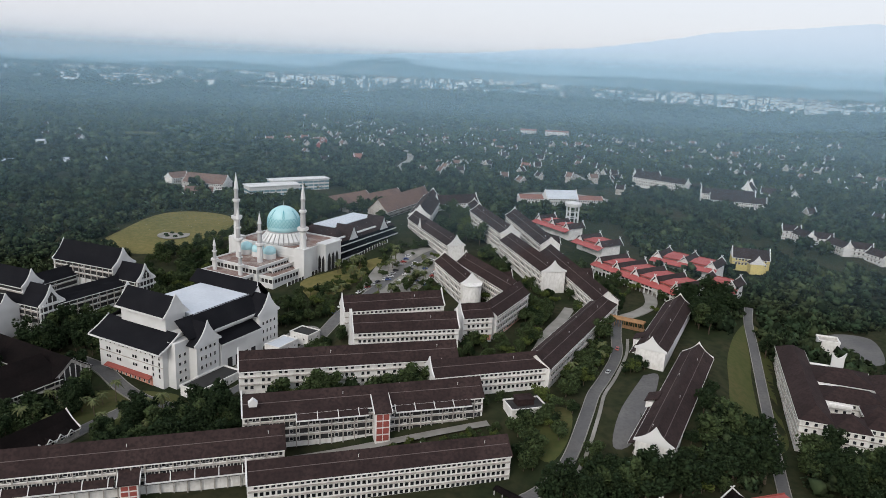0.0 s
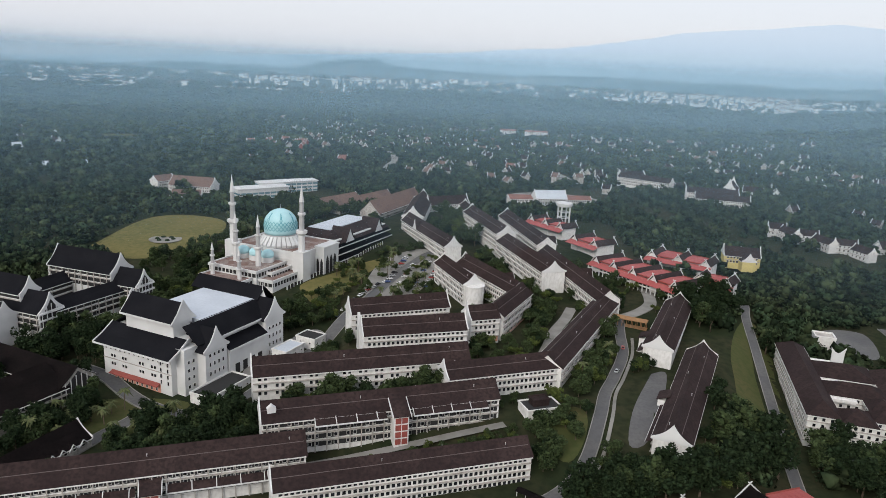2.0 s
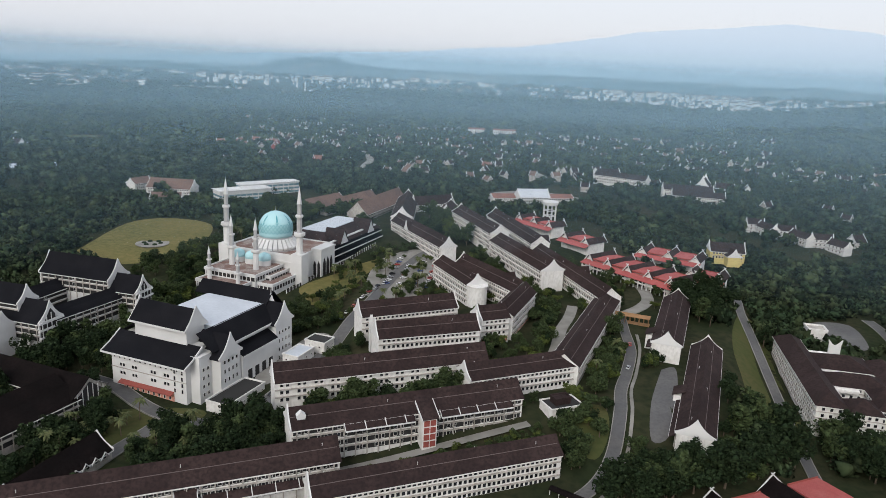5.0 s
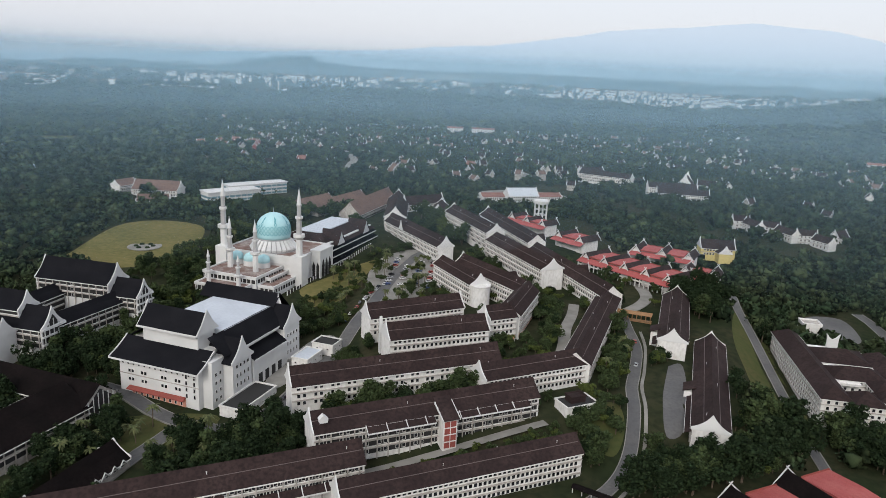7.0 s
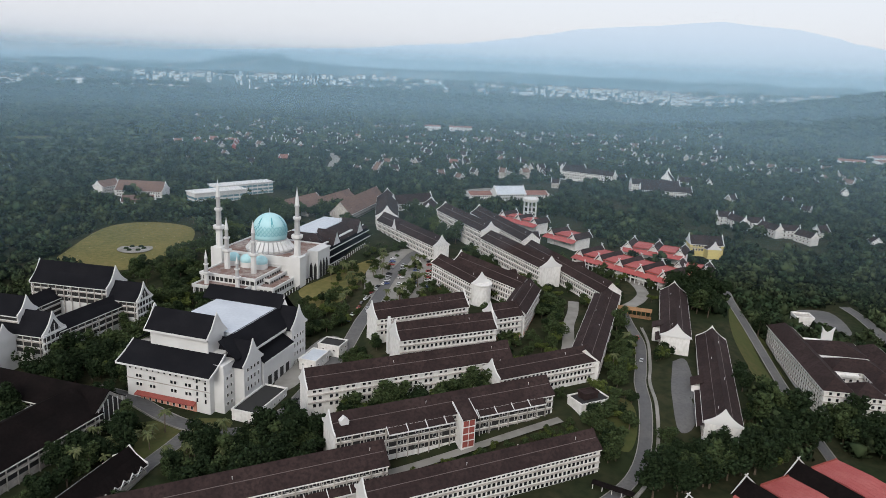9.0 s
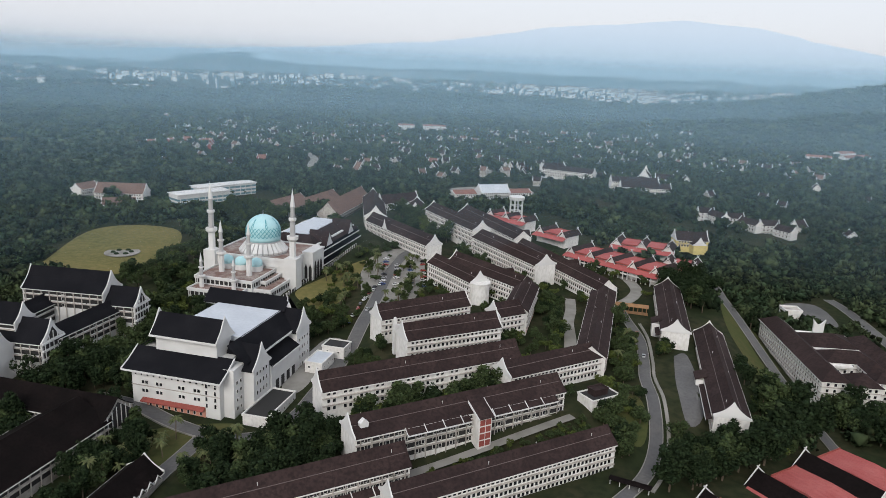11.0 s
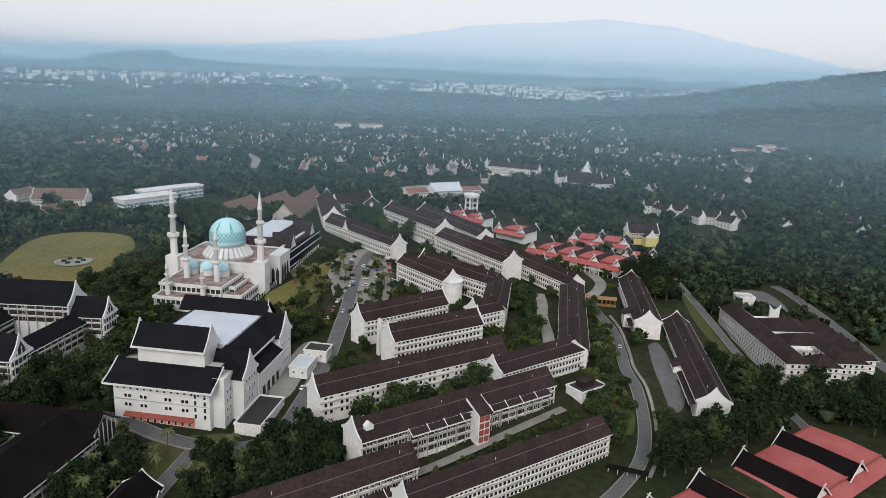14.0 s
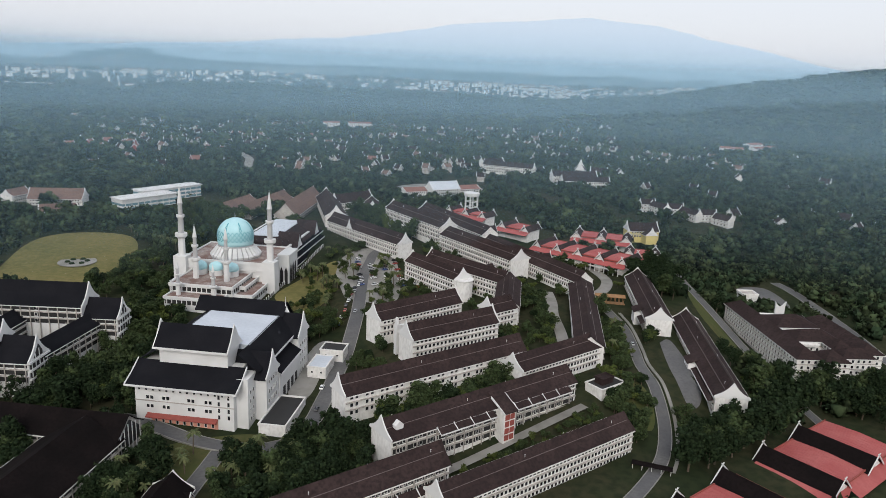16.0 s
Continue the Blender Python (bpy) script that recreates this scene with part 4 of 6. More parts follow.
# ---- library behind the mosque ----
def library():
    root = thing("library", -73, 500, 8, -27.1, "brown-roofed library with white tiered balconies", "building")
    keep_rect(-60, 545, -27.1, 30, 45)

    def box(name, *d, mat=CLEAN, label=""):
        b = Build()
        b.box(*d)
        return part(name, b, mat, root, label)

    def hip(name, x0, x1, y0, y1, z0, z1, inset, mat):
        b = Build()
        lo = [(x0, y0, z0), (x1, y0, z0), (x1, y1, z0), (x0, y1, z0)]
        hi = [(x0 + inset, y0 + inset, z1), (x1 - inset, y0 + inset, z1), (x1 - inset, y1 - inset, z1), (x0 + inset, y1 - inset, z1)]
        for i in range(4):
            j = (i + 1) % 4
            b.poly([lo[i], lo[j], hi[j], hi[i]])
        b.poly(lo[::-1])
        b.poly(hi)
        return part(name, b, mat, root)

    X0, X1, Y0, Y1 = -40, 6, -2, 78
    box("wall", X0 + 3, X1 - 3, Y0 + 3, Y1 - 3, -3, 17)
    for z in (3.0, 7.6, 12.2):
        g = 2.8 - z * 0.22
        hip("skirt_roof", X0 - g, X1 + g, Y0 - g, Y1 + g, z, z + 2.0, 2.6, BLACK)
        box("balcony", X0 - g - 0.2, X1 + g + 0.2, Y0 - g - 0.2, Y1 + g + 0.2, z - 0.9, z - 0.05)
        box("window_band", X0 + 2.9, X1 - 2.9, Y0 + 2.9, Y1 - 2.9, z - 3, z - 1, mat=GLASS)
    hip("roof", X0, X1, Y0, Y1, 14.5, 21.5, 13, BROWN)
    box("flat_roof", X0 + 13.4, X1 - 13.4, Y0 + 13.4, Y1 - 13.4, 21.4, 22.0, mat=PALE, label="pale flat roof")
    for y in (16, 58):
        b = Build()
        b.prism([(y - 6, 15), (y, 24.5), (y + 6, 15), (y + 6, 14.6), (y, 24.0), (y - 6, 14.6)], X1 - 14, X1 + 1.2)
        part("gable_roof", b, BROWN, root)
        g = Build()
        g.prism([(yy + y, zz + 15) for yy, zz in gable_profile(5.5, 8, 1.5)], X1 + 0.6, X1 + 1.0)
        part("gable", g, CLEAN, root)


library()


# ---- glass-fronted modern block and brown-roofed school ----
def modern_block():
    root = thing("modern_block", -181.4, 684.3, 12.6, 33, "white modern block with blue-grey glass bands", "building")
    keep_rect(-140, 712, 33, 52, 18)
    for k, (x0, x1, y0, y1, h) in enumerate(((0, 52, 0, 18, 13), (30, 92, 19, 34, 14.5))):
        b = Build()
        b.box(x0, x1, y0, y1, -3, h)
        w = part("wall", b, CLEAN, root)
        for j in range(3 if k == 0 else 4):
            g = Build()
            g.box(x0 - 0.1, x1 + 0.1, y0 - 0.1, y1 + 0.1, 0.5 + j * 3.5, 2.4 + j * 3.5)
            part("window_band", g, BLUEGLASS, w)
        r = Build()
        r.box(x0 - 1, x1 + 1, y0 - 1, y1 + 1, h, h + 0.6)
        part("flat_roof", r, CLEAN, w)
        for i in range(int((x1 - x0) / 6)):
            c = Build()
            c.box(x0 + 2 + i * 6, x0 + 2.5 + i * 6, y0 - 0.5, y0 - 0.1, 0, h)
            part("fin", c, CLEAN, w)


modern_block()
T_L = "school block under a faded brown roof"
for a, b, e, r in (((-116, 655), (-72, 716), 17, 23), ((-88, 640), (-40, 716), 19, 27), ((-52, 626), (-13, 708), 21, 31.5)):
    bar("school_block", a, b, 10, e, r, 14, 2, T_L, "brown-roofed school", roof=TAN, wall=STAIN, joined=True, cable=False, sides=(-1, 1), up=0.3, gables=(0, 1))
bar("school_block", (-14, 600), (-4, 690), 9, 24, 32, 15, 3, "dark-roofed block behind the car park", "brown-roofed school", joined=True, cable=False, sides=(1,))
bar("school_block", (0, 672), (38, 690), 7, 22, 29, 16, 2, "dark-roofed block with white gables", "brown-roofed school", joined=True, cable=False)
bar("school_block", (28, 640), (36, 672), 6, 22, 27, 16, 2, "small white block with dark roof", "brown-roofed school", joined=True, cable=False)


# ---- red-roofed student centres ----
def red_centre(name, x, y, z, turn, bays, bay_w, depth, gable_w, front_h, label, ridge_h=5.0, colonnade=True, front_roof=True, last=True, gap=None):
    """A row of red roof panels between dark gabled roofs that run front to back."""
    root = thing(name, x, y, z, turn, label, "building")
    length = bays * (bay_w + gable_w) + gable_w
    keep_rect(x + math.cos(radians(turn)) * length / 2 - math.sin(radians(turn)) * depth / 2, y + math.sin(radians(turn)) * length / 2 + math.cos(radians(turn)) * depth / 2, turn, length / 2 + 4, depth / 2 + 5)
    b = Build()
    length -= 0 if last else gable_w
    if gap is None:
        b.box(0.5, length - 0.5, 1, depth - 1, -4, front_h - 0.6)
    else:
        split = gap * (bay_w + gable_w) + gable_w
        b.box(0.5, split + 3, 1, depth - 1, -4, front_h - 2.6)
        b.box(split + bay_w - 3.5, length - 0.5, 1, depth - 1, -4, front_h - 2.6)
    part("wall", b, WHITE, root)
    for i in range(bays + 1):
        x0 = i * (bay_w + gable_w)
        xc = x0 + gable_w / 2
        if i == bays and not last:
            continue
        g = Build()
        prof = [(x0 - 0.6, front_h), (xc, front_h + ridge_h), (x0 + gable_w + 0.6, front_h)]
        g.prism([*prof, *[(p, q - 0.35) for p, q in reversed(prof)]], -1.0, depth + 1.0, axis="y")
        part("gable_roof", g, BROWN if z > 3 else DUSK, root, "dark gabled roof")
        for yy in (-1.35, depth + 1.0):
            for s in (-1, 1):
                t = Build()
                t.prism([(xc - s * 1.1, front_h + ridge_h + 1.7), (xc - s * 0.6, front_h + ridge_h + 1.9), (xc + s * (gable_w / 2 + 1), front_h - 0.6), (xc + s * (gable_w / 2 + 0.4), front_h - 0.8)], yy, yy + 0.35, axis="y")
                part("bargeboard", t, CLEAN, root)
        w = Build()
        w.prism([(x0 + 0.4, -4), (x0 + gable_w - 0.4, -4), (x0 + gable_w - 0.4, front_h), (xc, front_h + ridge_h - 0.8), (x0 + 0.4, front_h)], 0.0, 0.8, axis="y")
        part("gable_wall", w, WHITE, root)
        if i < bays and i == gap:
            for xa, xb in ((x0 + gable_w + 0.2, x0 + gable_w + 5.4), (x0 + gable_w + bay_w - 0.2, x0 + gable_w + bay_w - 6.0)):
                r = Build()
                r.prism([(xa, front_h + 0.5), (xb, front_h - 1.6), (xb, front_h - 1.9), (xa, front_h + 0.2)], 0.0, depth - 0.5, axis="y")
                part("lean_to_roof", r, RED, root, "narrow red lean-to roof")
                r = Build()
                r.box(min(xb, xb + 0.15), max(xb, xb + 0.15), 0.0, depth - 0.5, front_h - 2.3, front_h - 1.5)
                part("lean_to_fascia", r, BRICK, root)
                for yy in np.arange(1.0, depth, 4.0):
                    c = Build()
                    c.box(xb - 0.2, xb + 0.2, yy - 0.2, yy + 0.2, -4, front_h - 1.8)
                    part("post", c, CLEAN, root)
        elif i < bays:
            r = Build()
            x1, x2 = x0 + gable_w + 0.2, x0 + gable_w + bay_w - 0.2
            r.prism([(0.5, front_h + 0.8), (depth * 0.5, front_h + 1.6), (depth - 0.5, front_h + 0.8), (depth - 0.5, front_h + 0.4), (0.5, front_h + 0.4)], x1, x2)
            p = part("red_roof", r, RED, root, "flat red metal roof panel")
            for xs in np.arange(x1 + 1.2, x2 - 0.2, 2.4):
                sm = Build()
                sm.prism([(0.5, front_h + 0.9), (depth * 0.5, front_h + 1.7), (depth - 0.5, front_h + 0.9), (depth - 0.5, front_h + 0.8), (depth * 0.5, front_h + 1.6), (0.5, front_h + 0.8)], xs, xs + 0.07)
                part("seam", sm, RED, p)
            for yy in (0.2, depth - 0.6):
                k = Build()
                k.box(x1, x2, yy, yy + 0.4, front_h + 0.4, front_h + 1.3)
                part("ridge_tile", k, BRICK, root)
    if front_roof:
        f = Build()
        f.prism([(-5.5, front_h - 2.4), (0.6, front_h - 0.2), (0.6, front_h - 0.5), (-5.5, front_h - 2.7)], -1, length + 1)
        part("front_roof", f, RED, root, "long red lean-to roof")
        if colonnade:
            for xs in np.arange(0.5, length, 3.6):
                c = Build()
                c.box(xs - 0.3, xs + 0.3, -5.0, -4.4, -4, front_h - 2.6)
                part("column", c, CLEAN, root)
            # dark sheet on the front wall paints the shade behind the columns
            d = Build()
            d.box(0.5, length - 0.5, 0.8, 1.0, -1, front_h - 3)
            part("recess", d, DARK, root)
            bl = Build()
            bl.box(0, length, -5.0, -4.6, front_h * 0.42, front_h * 0.42 + 0.9)
            part("balustrade", bl, WHITE, root)
    return root


red_centre("student_centre", 117.5, 497, 10, -58.5, 4, 11.5, 26, 6, 8.5, "white student centre with red and dark roofs", ridge_h=3.6)
red_centre("student_centre", 113, 552, 14, -58.5, 1, 15, 20, 7, 7.5, "small white centre with red roof panels", colonnade=False, ridge_h=3.6)
red_centre("student_centre", 165, 520, 11, -38, 2, 13, 22, 7, 7, "white centre with red roof panels in trees", colonnade=False, ridge_h=3.6)
red_centre("student_centre", 182, 470, 8, -38, 1, 12, 18, 7, 7, "small red-roofed centre at the wood's edge", colonnade=False, ridge_h=3.6)
red_centre("student_centre", 88, 610, 15, -58.5, 2, 11, 16, 7, 9, "white centre with small red roof panels", colonnade=False, ridge_h=3.6)
red_centre("sports_hall", 30.0, 175.8, -10.5, 17.5, 4, 17, 31, 14, 6.5, "red and black roofed hall with white bargeboards", ridge_h=5.0, colonnade=False, last=False, gap=1)


# ---- admin complex round courts ----
def court_complex():
    C = "white block round a court, brown roof"
    ux, uy = 0.948, -0.317
    vx, vy = 0.317, 0.948
    ox, oy = 163.5, 284

    def at(u, v):
        return (ox + u * ux + v * vx, oy + u * uy + v * vy)

    def hipped(name, rect, eave, ridge, label):
        """A walled wing under a hipped roof, given by its corner and far corner in the court's own axes."""
        u0, u1, v0, v1 = rect
        x, y = at(u0, v0)
        root = thing(name, x, y, -9, -18.5, label, "building", "court blocks")
        cx, cy = at((u0 + u1) / 2, (v0 + v1) / 2)
        lx, ly = u1 - u0, v1 - v0
        keep_rect(cx, cy, -18.5, lx / 2 + 2, ly / 2 + 2)
        e, r, o = eave + 9, ridge + 9, 1.0
        b = Build()
        b.box(0, lx, 0, ly, 0, e - 0.2)
        part("wall", b, WHITE, root)
        k = min(lx, ly) / 2 + o
        lo = [(-o, -o, e - 0.4), (lx + o, -o, e - 0.4), (lx + o, ly + o, e - 0.4), (-o, ly + o, e - 0.4)]
        hi = [(lx / 2, k - o, r), (lx / 2, ly + o - k, r)] if ly > lx else [(k - o, ly / 2, r), (lx + o - k, ly / 2, r)]
        f = Build()
        faces = [(lo[0], lo[1], hi[0]), (lo[1], lo[2], hi[1], hi[0]), (lo[2], lo[3], hi[1]), (lo[3], lo[0], hi[0], hi[1])] if ly > lx else [(lo[0], lo[1], hi[1], hi[0]), (lo[1], lo[2], hi[1]), (lo[2], lo[3], hi[0], hi[1]), (lo[3], lo[0], hi[0])]
        for q in faces:
            f.poly(q)
        f.poly(lo[::-1])
        part("roof", f, BROWN, root)
        for d in ((-o - 0.1, lx + o + 0.1, -o - 0.12, -o), (-o - 0.12, -o, -o, ly + o), (lx + o, lx + o + 0.12, -o, ly + o)):
            w = Build()
            w.box(*d, e - 0.75, e - 0.38)
            part("fascia", w, WHITE, root)
        for z in (e - 2.0, e - 5.2, e - 8.4, e - 11.6):
            if z < 1.5:
                continue
            lg = Build()
            lg.box(-0.5, lx + 0.2, -0.5, ly, z - 1.5, z - 1.2)
            part("ledge", lg, STAIN, root)
            for i in range(int(ly / 3.2)):
                w = part("window", WIN, None, root)
                w.matrix_local = pose(-0.02, 1.8 + (ly - 3.6) * (i + 0.5) / int(ly / 3.2), z, 0, 0, -90)
            for i in range(max(1, int(lx / 3.4))):
                w = part("window", WIN, None, root)
                w.matrix_local = pose(1.2 + (lx - 2.4) * (i + 0.5) / max(1, int(lx / 3.4)), -0.02, z, 0, 0, 0)
        return root

    hipped("court_block", (0, 13, 0, 90), 8.0, 12.6, C + " with rows of windows")
    hipped("court_block", (13.2, 27, -3, 11), 7.6, 12.2, C + " facing the woods")
    hipped("court_block", (27.2, 45, 4, 14), 7.4, 11.4, C + " at the front court")
    hipped("court_block", (40, 52, 8, 66), 8.0, 12.4, C + " by the back road")
    hipped("court_block", (13.2, 39.8, 27, 43), 7.9, 12.0, C + " across the middle")
    hipped("court_block", (13.2, 39.8, 49, 70), 7.9, 12.3, C + " at the upper end")
    hipped("court_block", (29, 39.8, 15, 26.8), 7.7, 11.6, C + " beside an open court")
    for u, v in ((14, 23.4), (14, 45.2), (14, 73.4)):
        x, y = at(u, v)
        flat_block("court_canopy", x, y, 6.0, -18.5, 11, 1.8, 0.6, "white concrete canopy edging an open court", roof=WHITE, plinth=0.4)
    # upturned white gable over the upper court
    x, y = at(27, 73)
    ug = thing("roof_gable", x, y, 7, -18.5, "white upturned gable over an open court", "gable", "court blocks")
    g = Build()
    g.prism([(-3, -14), (3, -14), (3, 5.6), (3.6, 8.6), (1.4, 6.0), (0, 5.2), (-1.4, 6.0), (-3.6, 8.6), (-3, 5.6)], 0, 1.2, axis="y")
    part("gable_wall", g, CLEAN, ug)


court_complex()


# ---- other buildings round the campus ----
bar("hostel", (-276, 728), (-264, 746), 6, 24, 29, 12, 3, "cream hostel wing with a brown gabled roof", "hostels", roof=TAN, joined=True, cable=False, up=0.3, floor_h=3.0)
bar("hostel", (-258, 732), (-214, 724), 10, 22, 30, 12, 3, "cream hostel with a brown hipped roof", "hostels", roof=TAN, joined=True, cable=False, up=0.3, floor_h=3.0)
bar("hostel", (-246, 690), (-218, 692), 7, 18, 23, 11, 2, "small cream house with a brown roof", "hostels", roof=TAN, joined=True, cable=False, up=0.3)
bar("hostel", (84, 726), (172, 736), 8, 22, 25, 15, 1, "salmon-roofed hall beside bare ground", "hostels", roof=SALMONROOF, joined=True, cable=False, up=0.2)
bar("hostel", (110, 718), (142, 722), 9, 25, 32, 15, 2, "cream hall with a tall white gable", "hostels", roof=PALE, wall=CLEAN, joined=True, cable=False, sides=(-1,), up=1.0)
bar("hostel", (246, 884), (296, 838), 7, 27, 32, 15, 3, "white hostel with brown roof in trees", "hostels", joined=True, cable=False)
bar("hostel", (250, 902), (282, 905), 6, 27, 31, 15, 2, "white hostel with a flat brown roof", "hostels", joined=True, cable=False)
bar("hostel", (298, 770), (352, 752), 8, 23, 28, 13, 3, "white hostel with stacked galleries", "hostels", joined=True, cable=False)
bar("hostel", (296, 792), (350, 778), 8, 26, 31, 14, 3, "white hostel behind another block", "hostels", joined=True, cable=False)
bar("yellow_house", (233, 541), (259, 534), 7.5, 17, 23, 8, 2, "yellow house with dark gabled roofs", "houses", wall=YELLOW, cable=False, gables=(1, 1), category="house")
bar("yellow_house", (246, 522), (249, 545), 5, 15, 20, 8, 2, "yellow gabled wing of a house", "houses", wall=YELLOW, cable=False, category="house")
for a, b, e in (((318, 640), (333, 636), 19), ((329, 634), (331, 612), 18), ((336, 618), (351, 613), 18), ((347, 610), (352, 588), 16), ((356, 594), (372, 588), 16), ((368, 584), (373, 566), 14)):
    bar("terrace_house", a, b, 5, e, e + 4.5, 7, 3, "white terrace house with dark gabled roof", "terrace houses", roof=BROWN, wall=CLEAN, cable=False, sides=(-1,), category="house", pitch=3.2, up=1.0)
bar("pale_block", (-500, 815), (-405, 872), 8, 18, 21, 11, 2, "long low pale block in the woods", "pale blocks", roof=PALE, joined=True, cable=False, gables=(0, 0), category="building")
bar("pale_block", (-560, 1000), (-500, 1045), 8, 19, 22, 11, 2, "low grey block among trees", "pale blocks", roof=PALE, joined=True, cable=False, gables=(0, 0), category="building")

bar("gabled_hall", (372, 850), (386, 872), 8, 20, 29, 12, 2, "white hall with a steep pointed gable", "hostels", wall=CLEAN, joined=True, cable=False, up=5.0)
bar("gabled_hall", (392, 856), (412, 846), 5, 19, 25, 12, 2, "low white wing with a dark roof", "hostels", wall=CLEAN, joined=True, cable=False, up=1.0)

# water tower on columns
wt = thing("water_tower", 124, 637, 16, 10, "white concrete water tower on tall columns", "tower")
keep_rect(124, 637, 0, 7, 7)
for i, (x, y) in enumerate(((-4, -4), (4, -4), (4, 4), (-4, 4))):
    c = Build()
    c.box(x - 0.6, x + 0.6, y - 0.6, y + 0.6, -2, 15)
    part("column", c, CLEAN, wt)
for z in (5, 10):
    c = Build()
    for d in ((-4, 4, -4.3, -3.7), (-4, 4, 3.7, 4.3), (-4.3, -3.7, -4, 4), (3.7, 4.3, -4, 4)):
        c.box(*d, z - 0.3, z + 0.3)
    part("brace", c, CLEAN, wt)
c = Build()
c.tube([(0, 0, 14.6, 4), (0, 0, 15.6, 7.2), (0, 0, 18.2, 7.6), (0, 0, 18.5, 7.2)], 16)
part("tank", c, CLEAN, wt)

# covered bridge between the blocks
br = thing("covered_bridge", 103, 389, 9, -28, "orange timber covered bridge with plank steps", "bridge")
keep_rect(112, 384, -28, 12, 4)
c = Build()
c.prism([(-2.8, 5.4), (0, 6.6), (2.8, 5.4), (2.8, 5.1), (-2.8, 5.1)], 0, 20)
part("roof", c, ORANGE, br)
c = Build()
c.box(0, 20, -2.4, 2.4, 0.6, 1.0)
part("deck", c, ORANGE, br)
for i in range(8):
    for s in (-1, 1):
        c = Build()
        c.box(0.8 + i * 2.6, 1.1 + i * 2.6, s * 2.3 - 0.15, s * 2.3 + 0.15, -3, 5.3)
        part("post", c, ORANGE, br)

# ---- roads, lawns and paving ----
ribbon("road", [(-176, 330), (-158, 320), (-141, 304), (-127, 294), (-111, 288.5), (-95, 295), (-81, 320), (-66, 352), (-50, 388), (-37, 428), (-24, 470), (-12, 500), (0, 524), (20, 540)], 7, ASPHALT, "grey campus road with pale kerbs", "road")
ribbon("road", [(-127, 294), (-134, 280), (-143, 262), (-150, 244)], 6.5, ASPHALT, "branch road through the palm garden", "road", lift=0.24)
ribbon("road", [(110, 400), (103, 372), (97, 345), (85, 318), (76, 300), (68, 278), (58, 256), (46, 240), (32, 228), (10, 214), (-12, 204)], 5.2, ASPHALT, "winding grey service road with kerbs", "road")
ribbon("road", [(140, 240), (152.5, 279), (162, 308), (171, 338), (181, 372), (192, 408), (206, 440)], 4.6, ASPHALT, "straight service road beside a grass verge", "road")
ribbon("road", [(240, 270), (248, 296), (266, 336), (290, 404), (296, 430)], 7, ASPHALT, "back road behind the court blocks", "road")
ribbon("road", [(124, 512), (133, 488), (143, 462), (139, 430), (128, 412), (112, 398)], 7, CONCRETE, "pale drive below the student centre", "road")
ribbon("road", [(84, 412), (76, 392), (66, 372), (58, 350), (52, 336)], 6.5, CONCRETE, "pale gravel court between two blocks", "road", kerb=False)
ribbon("road", [(-52, 900), (-46, 980), (-40, 1040), (-52, 1130), (-86, 1252), (-110, 1330)], 11, CONCRETE, "pale winding village road", "road", kerb=False, lift=0.5)
patch("lawn", [(-250, 520), (-238, 592), (-210, 612), (-172, 596), (-168, 545), (-188, 500), (-222, 492)], LAWN, "large dry yellow-green playing field", "lawn")
patch("lawn", [(-76, 420), (-86, 446), (-70, 470), (-46, 498), (-34, 506), (-44, 470), (-58, 432)], LAWN, "green lawn beside the mosque fence", "lawn", keep=False)
patch("lawn", [(138, 282), (140, 300), (148, 324), (157, 350), (172, 380), (188, 404), (184, 392), (174, 360), (166, 338), (157, 306), (149, 280)], GRASS, "dry grass strip beside the woods", "lawn")
patch("lawn", [(156, 280), (162, 300), (174, 340), (186, 376), (196, 408), (199, 404), (192, 372), (183, 350), (173, 320), (164, 290)], GRASS, "dry verge between road and court blocks", "lawn", keep=False)
patch("pavement", [(105, 323), (112.5, 322), (90, 271), (77, 263), (86, 288)], ASPHALT, "grey gravel yard beside a long block", "pavement")
patch("lawn", [(40, 262), (50, 284), (62, 284), (60, 268), (50, 254)], GRASS, "mown grass by the road bend", "lawn", keep=False)
patch("lawn", [(-152, 300), (-132, 302), (-112, 297), (-128, 272), (-152, 270)], GRASS, "patchy lawn with palms before the hall", "lawn", keep=False)
patch("pavement", [(-46, 430), (-42, 470), (-34, 506), (-8, 534), (10, 520), (6, 490), (-4, 450), (-22, 412)], CONCRETE, "worn grey car park", "car park", lift=0.1, keep=False)
patch("pavement", [(-97, 318), (-94, 340), (-88, 352), (-72, 380), (-62, 376), (-74, 352), (-86, 326)], CONCRETE, "stained concrete forecourt beside the hall", "pavement", lift=0.1)
ribbon("path", [(-66, 246), (-40, 252.5), (-10, 261), (26, 271.5)], 4.5, CONCRETE, "cracked concrete path along a gallery", "path", kerb=False)
patch("pavement", [(84, 745), (100, 790), (150, 800), (190, 770), (170, 742)], CONCRETE, "pale bare ground by the salmon hall", "pavement", lift=0.4)
patch("pavement", [(165, 900), (170, 960), (186, 960), (190, 900)], CONCRETE, "pale sandy clearing in the trees", "pavement", lift=0.5)
patch("lawn", [(238, 392), (252, 424), (276, 420), (264, 384), (250, 380)], ASPHALT, "grey parking deck with dry weeds", "car park", lift=0.2)
patch("lawn", [(-560, 1130), (-520, 1230), (-440, 1220), (-470, 1120)], GRASS, "distant green clearing in the woods", "lawn", lift=0.6)
patch("lawn", [(60, 1440), (90, 1540), (170, 1530), (150, 1430)], GRASS, "distant pale green playing field", "lawn", lift=0.6)

